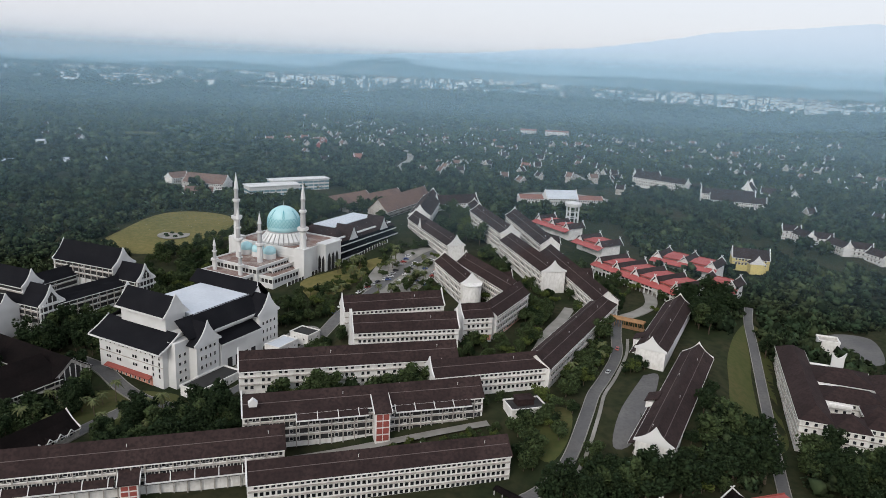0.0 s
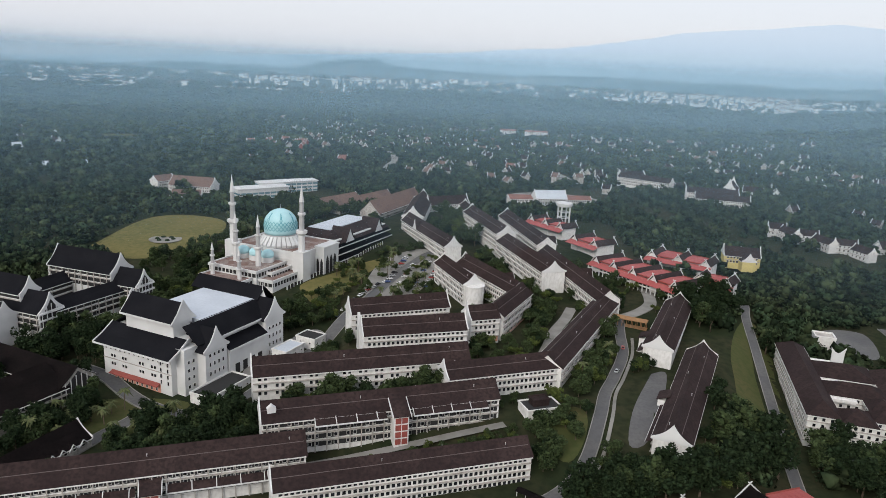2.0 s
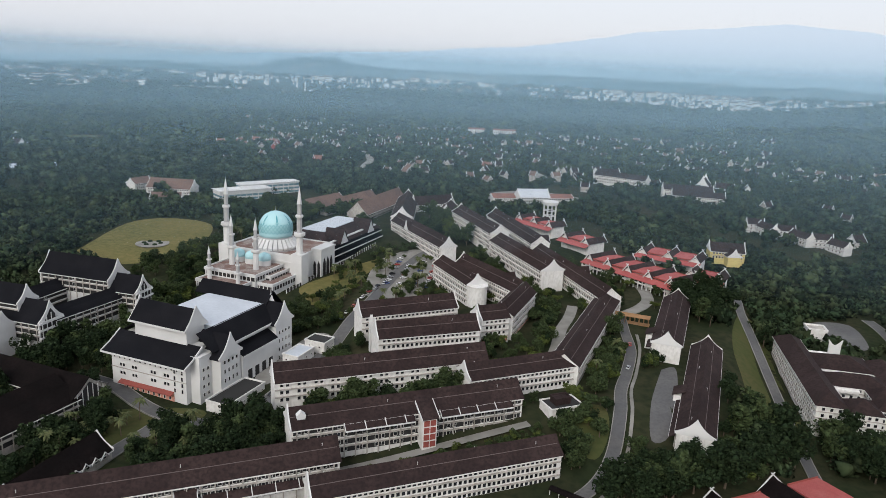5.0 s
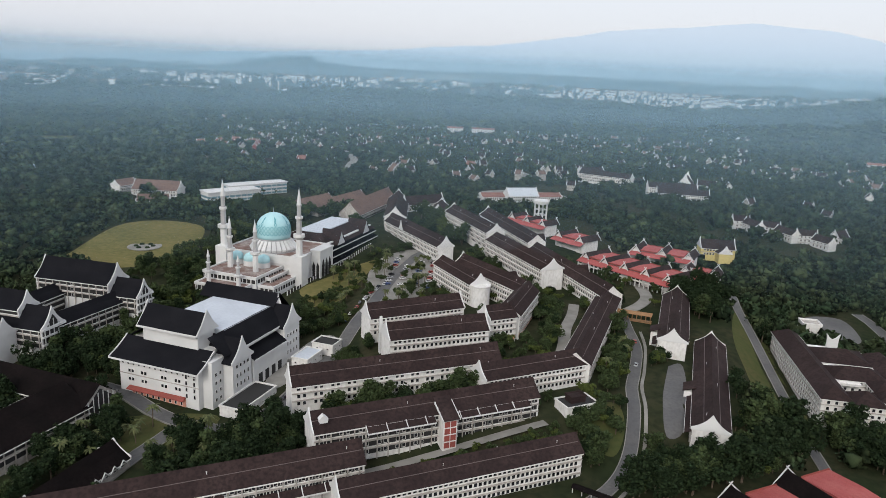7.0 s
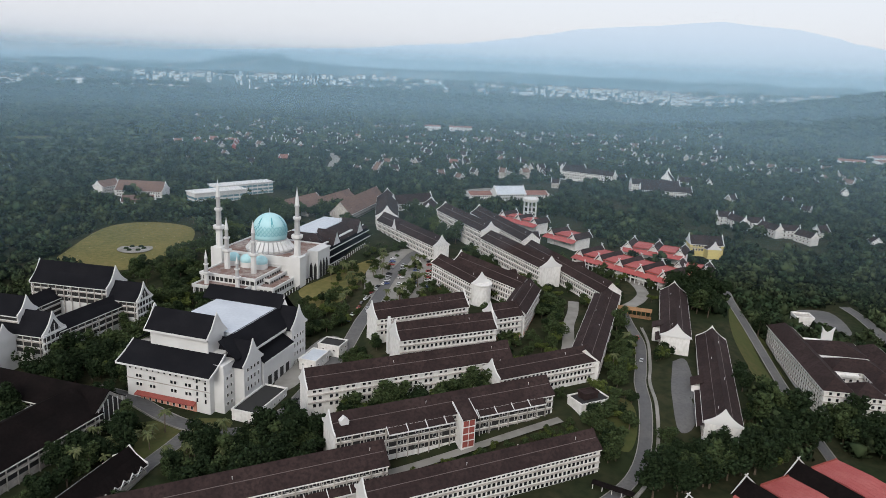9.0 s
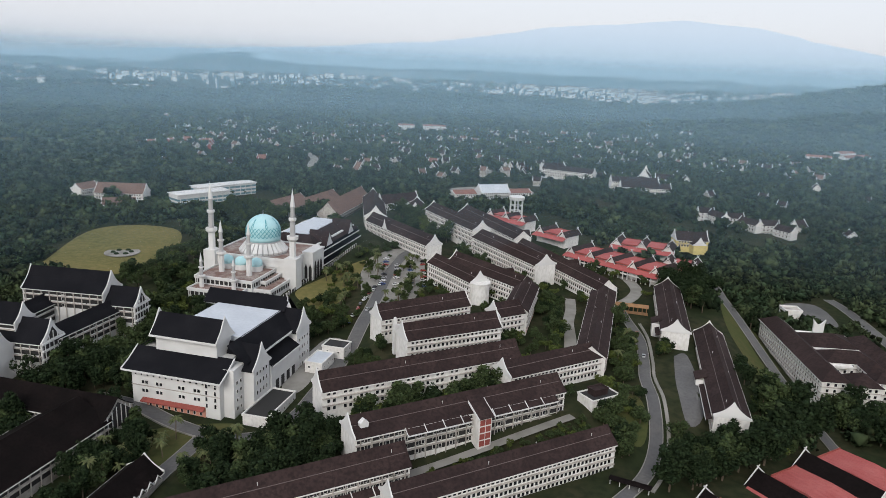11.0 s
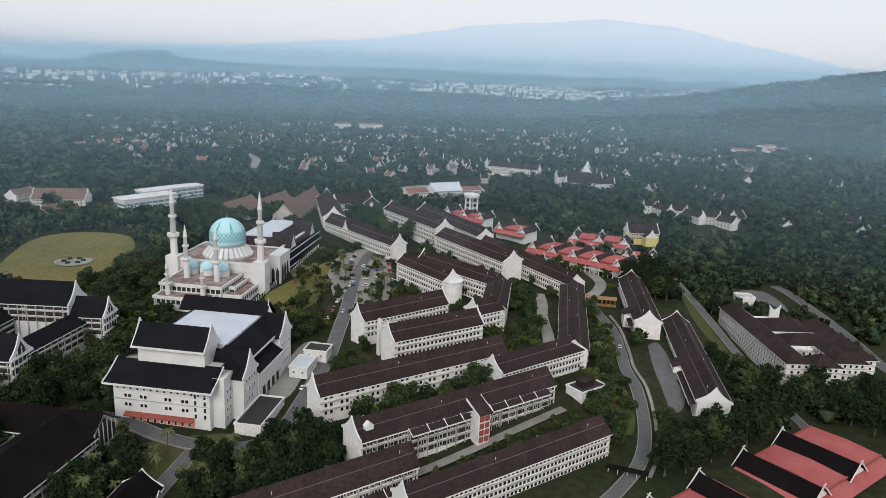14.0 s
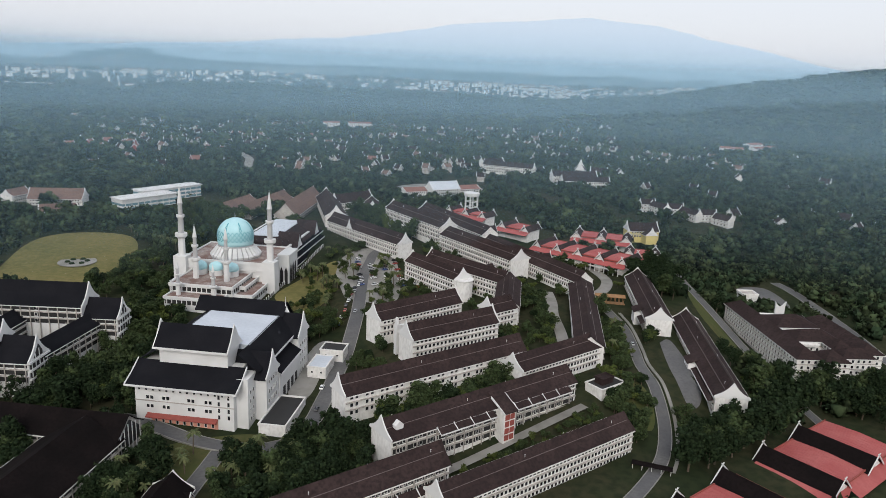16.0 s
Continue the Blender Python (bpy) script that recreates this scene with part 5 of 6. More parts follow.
ribbon("drain", [(108, 366), (102, 345), (90, 318), (81, 300), (73.5, 278), (64, 256), (52, 238), (40, 226)], 0.8, CONCRETE, "stone-lined drain beside the service road", "drain", lift=0.3, kerb=True)
walkw = thing("covered_walkway", 27, 236, -5, -40, "dark-roofed covered walkway on white posts", "walkway")
c = Build()
c.prism([(-1.8, 3.2), (0, 4.0), (1.8, 3.2), (1.8, 3.0), (-1.8, 3.0)], 0, 16)
part("roof", c, DUSK, walkw)
for i in range(5):
    for s in (-1, 1):
        c = Build()
        c.box(0.5 + i * 3.7, 0.75 + i * 3.7, s * 1.5 - 0.12, s * 1.5 + 0.12, -2, 3.1)
        part("post", c, CLEAN, walkw)

# round paved feature in the field
disc = thing("garden_circle", -203, 541, ground_z(-203, 541) + 0.1, 0, "round paved garden feature in the dry field", "garden feature")
c = Build()
c.tube([(0, 0, 0, 12), (0, 0, 0.4, 12), (0, 0, 0.4, 11.5)], 28)
part("paving", c, CONCRETE, disc)
for i in range(6):
    a = i * 1.05
    c = Build()
    c.tube([(6 * math.cos(a), 6 * math.sin(a), 0.3, 2.0), (6 * math.cos(a), 6 * math.sin(a), 1.3, 1.4)], 7)
    part("shrub_bed", c, LEAF_D, disc)

# fence along the mosque lawn
fence = thing("fence", -93, 438, 0, 0, "dark railing fence with white posts", "fence")
fa, fb = Vector((-93, 438)), Vector((-37, 542))
fn = 34
for i in range(fn + 1):
    p = fa.lerp(fb, i / fn)
    z = ground_z(p.x, p.y)
    c = Build()
    c.box(p.x + 93 - 0.3, p.x + 93 + 0.3, p.y - 438 - 0.3, p.y - 438 + 0.3, z - 0.5, z + 2.6)
    part("post", c, CLEAN, fence)
    if i < fn:
        q = fa.lerp(fb, (i + 1) / fn)
        zq = ground_z(q.x, q.y)
        c = Build()
        c.poly([(p.x + 93, p.y - 438, z + 0.2), (q.x + 93, q.y - 438, zq + 0.2), (q.x + 93, q.y - 438, zq + 2.0), (p.x + 93, p.y - 438, z + 2.0)])
        c.poly([(p.x + 93.1, p.y - 438, z + 2.0), (q.x + 93.1, q.y - 438, zq + 2.0), (q.x + 93.1, q.y - 438, zq + 0.2), (p.x + 93.1, p.y - 438, z + 0.2)])
        part("railing", c, DARK, fence)


# ---- cars ----
def car_thing(paint, colour):
    root = thing("car", 0, 0, 0, 0, colour + " car parked on the asphalt", "car", "parked cars")
    b = Build()
    b.prism([(-2.1, 0.35), (2.1, 0.35), (2.15, 0.8), (1.2, 0.95), (-2.0, 1.0), (-2.15, 0.75)], -0.86, 0.86, axis="y")
    part("body", b, paint, root)
    b = Build()
    b.prism([(-1.7, 0.98), (1.1, 0.95), (0.45, 1.42), (-1.2, 1.45)], -0.74, 0.74, axis="y")
    part("cabin", b, GLASS, root)
    b = Build()
    b.box(-1.15, 0.4, -0.7, 0.7, 1.43, 1.5)
    part("roof_panel", b, paint, root)
    for x in (-1.3, 1.3):
        for y in (-0.8, 0.8):
            w = Build()
            w.prism([(x + 0.33 * math.cos(a), 0.33 + 0.33 * math.sin(a)) for a in np.arange(0, 6.28, 0.785)], y - 0.1, y + 0.1, axis="y")
            part("wheel", w, DARK, root)
    return root


PAINTS = [(node_mat("white_car_paint", (0.75, 0.75, 0.75), 0.3, spec=0.5), "white"), (node_mat("silver_car_paint", (0.4, 0.41, 0.42), 0.3, spec=0.5), "silver"),
          (node_mat("black_car_paint", (0.03, 0.03, 0.035), 0.25, spec=0.5), "black"), (node_mat("blue_car_paint", (0.06, 0.1, 0.25), 0.3, spec=0.5), "blue"), (node_mat("red_car_paint", (0.35, 0.05, 0.04), 0.3, spec=0.5), "red")]
rng = random.Random(5)
SPOTS = []
for row in range(5):
    for i in range(9):
        x, y = -30 + row * 8.5 + i * 1.4, 452 + i * 7.0 - row * 3.2 + row % 2 * 1.5
        if rng.random() < 0.8:
            SPOTS.append((x, y, 20 + rng.uniform(-6, 6)))
for i in range(10):
    SPOTS.append((-56 + i * 2.6 + rng.uniform(-1, 1), 398 + i * 6.0, 65 + rng.uniform(-8, 8)))
SPOTS += [(-72, 362, 60), (-80, 330, 65), (-98, 293.5, 20), (-86, 312, 65), (-46, 404, 68), (99, 352, 70), (88, 324, 60)]
masters = {}
for x, y, a in SPOTS:
    k = rng.choice((0, 0, 0, 1, 1, 2, 3, 4))
    m = pose(x, y, ground_z(x, y) + 0.25, 0, 0, a)
    if k in masters:
        copy_thing(masters[k], m)
    else:
        masters[k] = car_thing(*PAINTS[k])
        masters[k].matrix_world = m


# ---- village houses ----
def cottage(seed, wall, roof, label, big=1.0):
    r = random.Random(seed)
    root = thing("village_house", 0, 0, 0, 0, label, "house", "village houses")
    lx, hw, e, rise = r.uniform(8, 12) * big, r.uniform(3.2, 4.2) * big, r.uniform(3.5, 5.0) * big, r.uniform(3.4, 4.6) * big
    b = Build()
    b.box(-lx / 2, lx / 2, -hw, hw, -3, e)
    part("wall", b, wall, root)
    b = Build()
    b.prism([(y, z + e) for y, z in roof_profile(hw, rise, 0.9)], -lx / 2 - 0.6, lx / 2 + 0.6)
    part("roof", b, roof, root)
    for s in (-1, 1):
        b = Build()
        b.prism([(-hw, e - 0.5), (hw, e - 0.5), (0, e + rise - 0.3)], s * lx / 2, s * (lx / 2 + 0.3))
        part("gable", b, wall, root)
        for k in (-1, 1):
            b = Build()
            b.prism([(-k * 0.5, e + rise + 1.2), (k * (hw + 1.1), e - 0.3), (k * (hw + 1.1), e - 0.9), (-k * 0.5, e + rise + 0.5)], s * (lx / 2 + 0.5), s * (lx / 2 + 0.85))
            part("bargeboard", b, CLEAN, root)
    return root


HOUSES = [cottage(1, STAIN, BROWN, "white village house with a dark roof"), cottage(2, CLEAN, BROWN, "bright white house with steep gables"), cottage(3, STAIN, TAN, "cream village house with a tan roof"),
          cottage(4, BRICK, SALMONROOF, "red timber house with white bargeboards", 1.25), cottage(5, WHITE, BROWN, "white long house with brown roof", 1.2)]
used = set()


def put_house(k, x, y, a):
    m = pose(x, y, ground_z(x, y), 0, 0, a)
    if k in used:
        copy_thing(HOUSES[k], m)
    else:
        used.add(k)
        HOUSES[k].matrix_world = m
    keep_rect(x, y, a, 4, 2)


rng = random.Random(11)
for cx, cy, sx, sy, n, kinds in ((-206, 1177, 60, 60, 14, (3, 3, 0)), (-120, 960, 120, 60, 14, (0, 2, 3)), (180, 1150, 150, 120, 18, (0, 1, 2)), (420, 1080, 160, 120, 18, (1, 0)), (-250, 1350, 200, 80, 16, (1, 0, 2)), (100, 1380, 240, 80, 16, (1, 0)), (560, 1400, 200, 120, 14, (1, 4)), (-40, 1130, 90, 130, 16, (3, 0, 1, 1)), (80, 1050, 120, 150, 14, (3, 0, 1)), (-330, 1130, 110, 120, 18, (1, 0, 2)), (-330, 930, 60, 60, 4, (0, 2)),
                                 (330, 1200, 240, 230, 34, (1, 1, 0, 2)), (480, 960, 160, 110, 20, (1, 0)), (640, 860, 150, 130, 16, (1, 0)), (820, 1150, 160, 160, 10, (1, 4)), (600, 640, 120, 60, 8, (0, 1)), (-440, 900, 40, 40, 5, (1, 2)),
                                 (240, 1560, 200, 80, 10, (4, 1)), (-300, 1750, 260, 160, 22, (1, 2, 4)), (1000, 2200, 120, 90, 12, (4,)), (760, 700, 90, 70, 8, (1,)), (-60, 1250, 200, 120, 30, (2, 0, 3))):
    for i in range(n // 2):
        x, y = cx + rng.gauss(0, sx * 0.6), cy + rng.gauss(0, sy * 0.6)
        if free(x, y, 7) and -250 - 0.25 * (y - 875) < x < 0.5 * y + 230:
            put_house(rng.choice(kinds), x, y, rng.choice((-28, -10, 20, 62)) + rng.uniform(-10, 10))
# houses whose places can be told apart
for k, spots in ((1, ((509, 1089), (605, 1162), (674, 1144), (446, 905), (522, 901), (588, 849), (689, 893), (590, 715), (717, 751), (440, 570), (545, 555))),
                 (4, ((419, 827), (572, 774), (400, 594), (522, 564), (502, 531), (846, 942), (683, 734), (-657, 1200), (-563, 1129), (-522, 1043))),
                 (0, ((508, 1160), (474, 1159), (460, 728), (454, 687), (127, 1040), (75, 1039), (171, 1168), (147, 1133), (302, 1318), (351, 1314), (-590, 1080), (-620, 1160))),
                 (3, ((-204, 1188), (-194, 1196), (-143, 1257), (-133, 1250), (-101, 1219), (-88, 1116), (-30, 1370), (-18, 1362), (127, 1234), (-111, 988))),
                 (2, ((-69, 1108), (12, 1252), (34, 1294), (27, 1029), (1, 978), (-191, 1027), (-101, 1454), (48, 1463), (71, 1172)))):
    for x, y in spots:
        put_house(k, x, y, rng.choice((-28, 20, 62, -60)) + rng.uniform(-8, 8))
for a, b, e in (((796, 1066), (830, 1046), 27), ((858, 1052), (930, 1076), 27), ((880, 1090), (920, 1100), 30), ((1010, 2330), (1050, 2310), 28), ((1085, 2260), (1120, 2245), 28), ((1060, 2380), (1100, 2370), 30), ((180, 1612), (215, 1608), 17), ((235, 1606), (285, 1600), 17)):
    bar("apartment_block", a, b, 8, e, e + 3, ground_z(*a), 4, "distant white apartment block with salmon roof", "apartment blocks", roof=SALMONROOF, wall=CLEAN, joined=True, cable=False, gables=(0, 0), pitch=4, over=0.4)


# small houses scattered in their hundreds through the far woods
def far_village():
    rs = random.Random(31)
    walls, roofs, red, boards = Build(), Build(), Build(), Build()
    n = 0
    while n < 260:
        d, a = rs.uniform(820, 2050), radians(rs.uniform(-33, 50))
        x, y = -60 + d * math.sin(a), 30 + d * math.cos(a)
        if noise.noise((x * 0.0035, y * 0.0035, 9.2)) < -0.05 or not free(x, y, 7) or not -250 - 0.25 * (y - 875) < x < 0.5 * y + 230:
            continue
        n += 1
        z, t = ground_z(x, y), radians(rs.choice((-28, 62, 10, -60)) + rs.uniform(-9, 9))
        lx, hw, e, rise = rs.uniform(3.5, 7), rs.uniform(3, 4.0), rs.uniform(5.5, 9), rs.uniform(3.2, 4.8)
        c, q = math.cos(t), math.sin(t)

        def at(p):
            return (x + c * p[0] - q * p[1], y + q * p[0] + c * p[1], z + p[2])

        b, w = Build(), Build()
        b.box(-lx, lx, -hw, hw, -4, e)
        for s in (-1, 1):
            b.prism([(-hw, e - 0.4), (hw, e - 0.4), (0, e + rise - 0.6)], s * lx, s * (lx + 0.2))
            for k in (-1, 1):
                w.prism([(-k * 0.4, e + rise + 1.2), (k * (hw + 1.0), e - 0.4), (k * (hw + 1.0), e - 1.1), (-k * 0.4, e + rise + 0.4)], s * (lx + 0.3), s * (lx + 0.8))
        r = Build()
        r.prism([(-hw - 0.8, e - 0.3), (0, e + rise), (hw + 0.8, e - 0.3), (hw + 0.8, e - 0.6), (0, e + rise - 0.4), (-hw - 0.8, e - 0.6)], -lx, lx)
        for src, dst in ((w, boards), (b, walls), (r, red if rs.random() < 0.3 else roofs)):
            k = len(dst.v)
            dst.v += [at(p) for p in src.v]
            dst.f += [tuple(i + k for i in f) for f in src.f]
            dst.m += src.m
        keep_rect(x, y, math.degrees(t), lx * 0.5, hw * 0.5)
    for b, m, w in ((walls, STAIN, "greyish white walls of many distant houses"), (boards, CLEAN, "white bargeboards of many distant houses"), (roofs, BROWN, "brown roofs of many distant houses"), (red, TAN, "faded roofs of some distant houses")):
        tagged(new("village", b.mesh("village", m)), w, "village", kind="stuff")


far_village()


# ---- trees ----
OCT_V = np.array([(1, 0, 0), (-1, 0, 0), (0, 1, 0), (0, -1, 0), (0, 0, 1), (0, 0, -1)], float)
OCT_F = np.array([(0, 2, 4), (2, 1, 4), (1, 3, 4), (3, 0, 4), (2, 0, 5), (1, 2, 5), (3, 1, 5), (0, 3, 5)])


def clumps(rs, centres, radii, flat=0.75):
    """Ragged leaf clumps at the given centres."""
    vs, fs = [], []
    for i, (c, r) in enumerate(zip(centres, radii)):
        q, _ = np.linalg.qr(rs.normal(0, 1, (3, 3)))
        jit = rs.uniform(0.55, 1.5, (6, 1))
        f = OCT_F if np.linalg.det(q) > 0 else OCT_F[:, ::-1]
        vs.append((OCT_V * jit) @ q.T * r * np.array((1, 1, flat)) + c)
        fs.append(f + 6 * i)
    return np.concatenate(vs), np.concatenate(fs)


def sprays(rs, centres, size):
    """Loose bent leaf sprays round the given centres: two triangles each."""
    n = len(centres)
    a = rs.normal(0, 1, (n, 3)) * np.array((1, 1, 0.6))
    a /= np.linalg.norm(a, axis=1)[:, None]
    b = np.cross(a, rs.normal(0, 1, (n, 3)))
    b /= np.linalg.norm(b, axis=1)[:, None]
    s = size * rs.uniform(0.6, 1.4, (n, 1))
    droop = np.array((0, 0, -0.35)) * s
    v = np.stack((centres - a * s, centres - b * s * 0.6 + droop, centres + a * s, centres + b * s * 0.6 + droop), 1).reshape(-1, 3)
    k = 4 * np.arange(n)[:, None]
    return v, np.concatenate((k + np.array((0, 1, 2)), k + np.array((0, 2, 3))))


def joined(*pairs):
    vs, fs, k = [], [], 0
    for v, f in pairs:
        vs.append(v)
        fs.append(f + k)
        k += len(v)
    return np.concatenate(vs), np.concatenate(fs)


def mesh_from(name, v, f, mat):
    me = bpy.data.meshes.new(name)
    me.vertices.add(len(v))
    me.vertices.foreach_set("co", np.asarray(v, np.float32).ravel())
    me.loops.add(len(f) * 3)
    me.loops.foreach_set("vertex_index", np.asarray(f, np.int32).ravel())
    me.polygons.add(len(f))
    me.polygons.foreach_set("loop_start", np.arange(0, len(f) * 3, 3, dtype=np.int32))
    me.materials.append(mat)
    me.update(calc_edges=True)
    me.validate()
    return me


def tree_pair(seed, mat, height, spread, n=64):
    n = int(n * 1.6)
    rs = np.random.RandomState(seed)
    lobes = rs.normal(0, 1, (7, 3)) * np.array((spread * 0.5, spread * 0.5, height * 0.13)) + np.array((0, 0, height * 0.68))
    pick = rs.randint(0, 7, n)
    d = rs.normal(0, 1, (n, 3))
    d /= np.linalg.norm(d, axis=1)[:, None]
    c = lobes[pick] + d * np.array((spread * 0.5, spread * 0.5, height * 0.2)) * rs.uniform(0.5, 1.0, (n, 1))
    c[:, 2] = np.maximum(c[:, 2], height * rs.uniform(0.16, 0.4, n))
    m = n * 5
    d = rs.normal(0, 1, (m, 3))
    d /= np.linalg.norm(d, axis=1)[:, None]
    tips = lobes[rs.randint(0, 7, m)] + d * np.array((spread * 0.62, spread * 0.62, height * 0.25)) * rs.uniform(0.75, 1.05, (m, 1))
    tips[:, 2] = np.maximum(tips[:, 2], height * rs.uniform(0.2, 0.45, m))
    v, f = joined(clumps(rs, c, rs.uniform(0.5, 1.15, n) * spread * 0.25), sprays(rs, tips, spread * 0.13))
    crown = mesh_from("crown", v, f, mat)
    b = Build()
    b.tube([(0, 0, -1.0, height * 0.035), (0, 0, height * 0.3, height * 0.025), (height * 0.02, 0, height * 0.7, height * 0.012)], 6)
    for k in range(4):
        l = lobes[k]
        b.tube([(0, 0, height * 0.3, height * 0.016), (l[0] * 0.6, l[1] * 0.6, l[2] * 0.85, height * 0.006)], 4)
    return b.mesh("trunk", TRUNK), crown


def palm_pair(seed, height):
    rs = random.Random(seed)
    b = Build()
    b.tube([(0, 0, -0.6, 0.28), (0.15, 0, height * 0.5, 0.2), (0.35, 0.1, height, 0.17)], 6)
    trunk = b.mesh("trunk", TRUNK)
    c = Build()
    for k in range(15):
        a, rise = k * 2.4 + rs.uniform(-0.2, 0.2), rs.uniform(-0.1, 0.9)
        L = rs.uniform(2.8, 3.8)
        d = Vector((math.cos(a), math.sin(a), 0))
        s = Vector((-math.sin(a), math.cos(a), 0))
        prev = None
        for i in range(6):
            t = i / 5
            p = Vector((0.35, 0.1, height)) + d * (L * t) + Vector((0, 0, L * (rise * t - 0.95 * t * t)))
            w = 0.62 * math.sin(math.pi * min(0.97, 0.12 + t * 0.88))
            cur = (p - s * w - Vector((0, 0, w * 0.5)), p, p + s * w - Vector((0, 0, w * 0.5)))
            if prev:
                c.poly([prev[0], cur[0], cur[1], prev[1]])
                c.poly([prev[1], cur[1], cur[2], prev[2]])
            prev = cur
    return trunk, c.mesh("crown", LEAF_P)


TREES = [tree_pair(1, LEAF, 10, 4.2), tree_pair(2, LEAF, 12, 5.0), tree_pair(3, LEAF_D, 13, 5.0), tree_pair(4, LEAF_D, 10, 4.4), tree_pair(5, LEAF_D, 15, 5.2, 80), tree_pair(6, LEAF_L, 8, 3.6, 50), tree_pair(7, LEAF, 8, 4.6, 56), tree_pair(8, LEAF_D, 12, 3.0, 60)]
TREE_WORDS = ["broad green shade tree", "tall green shade tree", "dark spreading tree", "dark rounded tree", "tall dark forest tree", "light yellow-green tree", "low wide green tree", "narrow dark conical tree"]
PALMS = [palm_pair(1, 8), palm_pair(2, 6.5), palm_pair(3, 9.5)]


def plant(pair, x, y, s, a, name, label, category):
    t = new(name, pair[0])
    t.matrix_world = pose(x, y, ground_z(x, y), 0, 0, a) @ Matrix.Scale(s, 4)
    tagged(t, label, category, name + "s")
    part("crown", pair[1], None, t)


rng = random.Random(21)


GROVE = {}
SINGLE = [0]


def tree(x, y, kinds, s=None, gap=2.5, where="", more=0):
    """One tree; past the first few hundred they join a grove that nobody could count."""
    for j in range(more):
        tree(x + rng.uniform(-14, 14), y + rng.uniform(-14, 14), kinds, s, gap, where)
    if not free(x, y, gap):
        return
    k = rng.choice(kinds)
    s = s or rng.uniform(0.7, 1.15)
    SINGLE[0] += 1
    if SINGLE[0] > 290:
        GROVE.setdefault(k, []).append((x, y, s, rng.uniform(0, 6.28)))
        return
    plant(TREES[k], x, y, s, rng.uniform(0, 360), "tree", TREE_WORDS[k] + where, "tree")


def palm(x, y, gap=0.5, where="coconut palm on the campus grounds"):
    if free(x, y, gap):
        plant(PALMS[rng.randrange(3)], x, y, rng.uniform(0.75, 1.05), rng.uniform(0, 360), "palm_tree", where, "palm tree")


# palms: garden before the hall, car park, lawns
for i in range(46):
    palm(rng.uniform(-165, -98), rng.uniform(262, 296), where="coconut palm in the hall garden")
for i in range(40):
    palm(rng.uniform(-66, -4), rng.uniform(415, 520), where="coconut palm between the parked cars")
for i in range(16):
    palm(-172 + i * 4.5, 606 - i * 7 + rng.uniform(-3, 3), where="coconut palm lining the playing field")
for i in range(16):
    palm(rng.uniform(60, 110), rng.uniform(255, 345), where="coconut palm by the service road")
for i in range(10):
    palm(rng.uniform(112, 160), rng.uniform(285, 345), where="palm at the edge of the woods")

ALL, DEEP, SOFT = (0, 1, 3, 6, 5), (2, 3, 4, 7, 1), (0, 5, 6, 1)
ZONES = [  # how many, x and y range, kinds, sizes, gap, where
    (90, -120, -72, 242, 282, DEEP, 0.55, 0.95, 1.0, " below the garden"),
    (45, 36, 66, 246, 292, ALL, 0.5, 0.85, 1.0, " by the road bend"),
    (170, 62, 118, 228, 345, ALL, 0.4, 0.8, 1.0, " beside the service road"),
    (90, 46, 112, 204, 246, DEEP, 0.7, 1.1, 1.5, " in dark woods"),
    (190, 84, 200, 222, 300, DEEP, 0.8, 1.2, 3.0, " in dark woods"),
    (70, 108, 190, 290, 340, ALL, 0.4, 0.9, 2.5, " in dark woods"),
    (60, 150, 190, 330, 430, DEEP, 0.8, 1.2, 2.0, " in dark woods"),
    (110, 52, 104, 316, 404, ALL, 0.45, 0.85, 0.8, " in a court"),
    (130, 24, 112, 380, 520, ALL, 0.5, 0.85, 1.0, " between the blocks"),
    (130, -212, -152, 296, 366, DEEP, 0.6, 1.0, 1.5, " beside the college"),
    (110, -186, -136, 340, 430, ALL, 0.55, 0.95, 1.5, " between college and hall"),
    (90, -175, -118, 236, 294, DEEP, 0.45, 0.8, 1.5, " in the garden"),
    (150, -66, 10, 392, 540, SOFT, 0.3, 0.6, 0.3, " in the car park"),
    (120, -195, -138, 425, 545, ALL, 0.6, 1.0, 2.0, " beside the mosque"),
    (40, 8, 44, 540, 650, ALL, 0.9, 1.3, 1.5, " in a court"),
    (50, -98, -58, 368, 430, ALL, 0.45, 0.8, 1.5, " behind the hall"),
    (60, -60, 60, 326, 352, ALL, 0.4, 0.7, 0.5, " between two blocks"),
    (50, 20, 75, 330, 400, ALL, 0.45, 0.8, 0.8, " below the curved wing"),
    (60, -140, -40, 545, 640, ALL, 0.7, 1.1, 1.5, " behind the library"),
    (60, -135, -30, 632, 672, ALL, 0.9, 1.3, -1.0, " before the school"),
    (40, 100, 160, 400, 470, ALL, 0.4, 0.8, 1.0, " by the drive"),
    (60, -70, 40, 262, 300, SOFT, 0.3, 0.5, 0.3, " between the long blocks"),
]
for i in range(44):  # row before the middle block
    t = rng.uniform(0, 1)
    tree(-66 + 74 * t, 280 + 20 * t + rng.uniform(-4, -0.5), ALL, rng.uniform(0.6, 0.95), -1.2, " before the long block")
for i in range(70):  # weeds and small trees between the front blocks
    t = rng.uniform(0, 1)
    tree(-58 + 88 * t, 238 + 26 * t + rng.uniform(-1, 9), (0, 5, 6), rng.uniform(0.2, 0.45), -0.8, " between the front blocks")
for n, x0, x1, y0, y1, kinds, s0, s1, gap, where in ZONES:
    for i in range(n):
        tree(rng.uniform(x0, x1), rng.uniform(y0, y1), kinds, rng.uniform(s0, s1), gap, where)


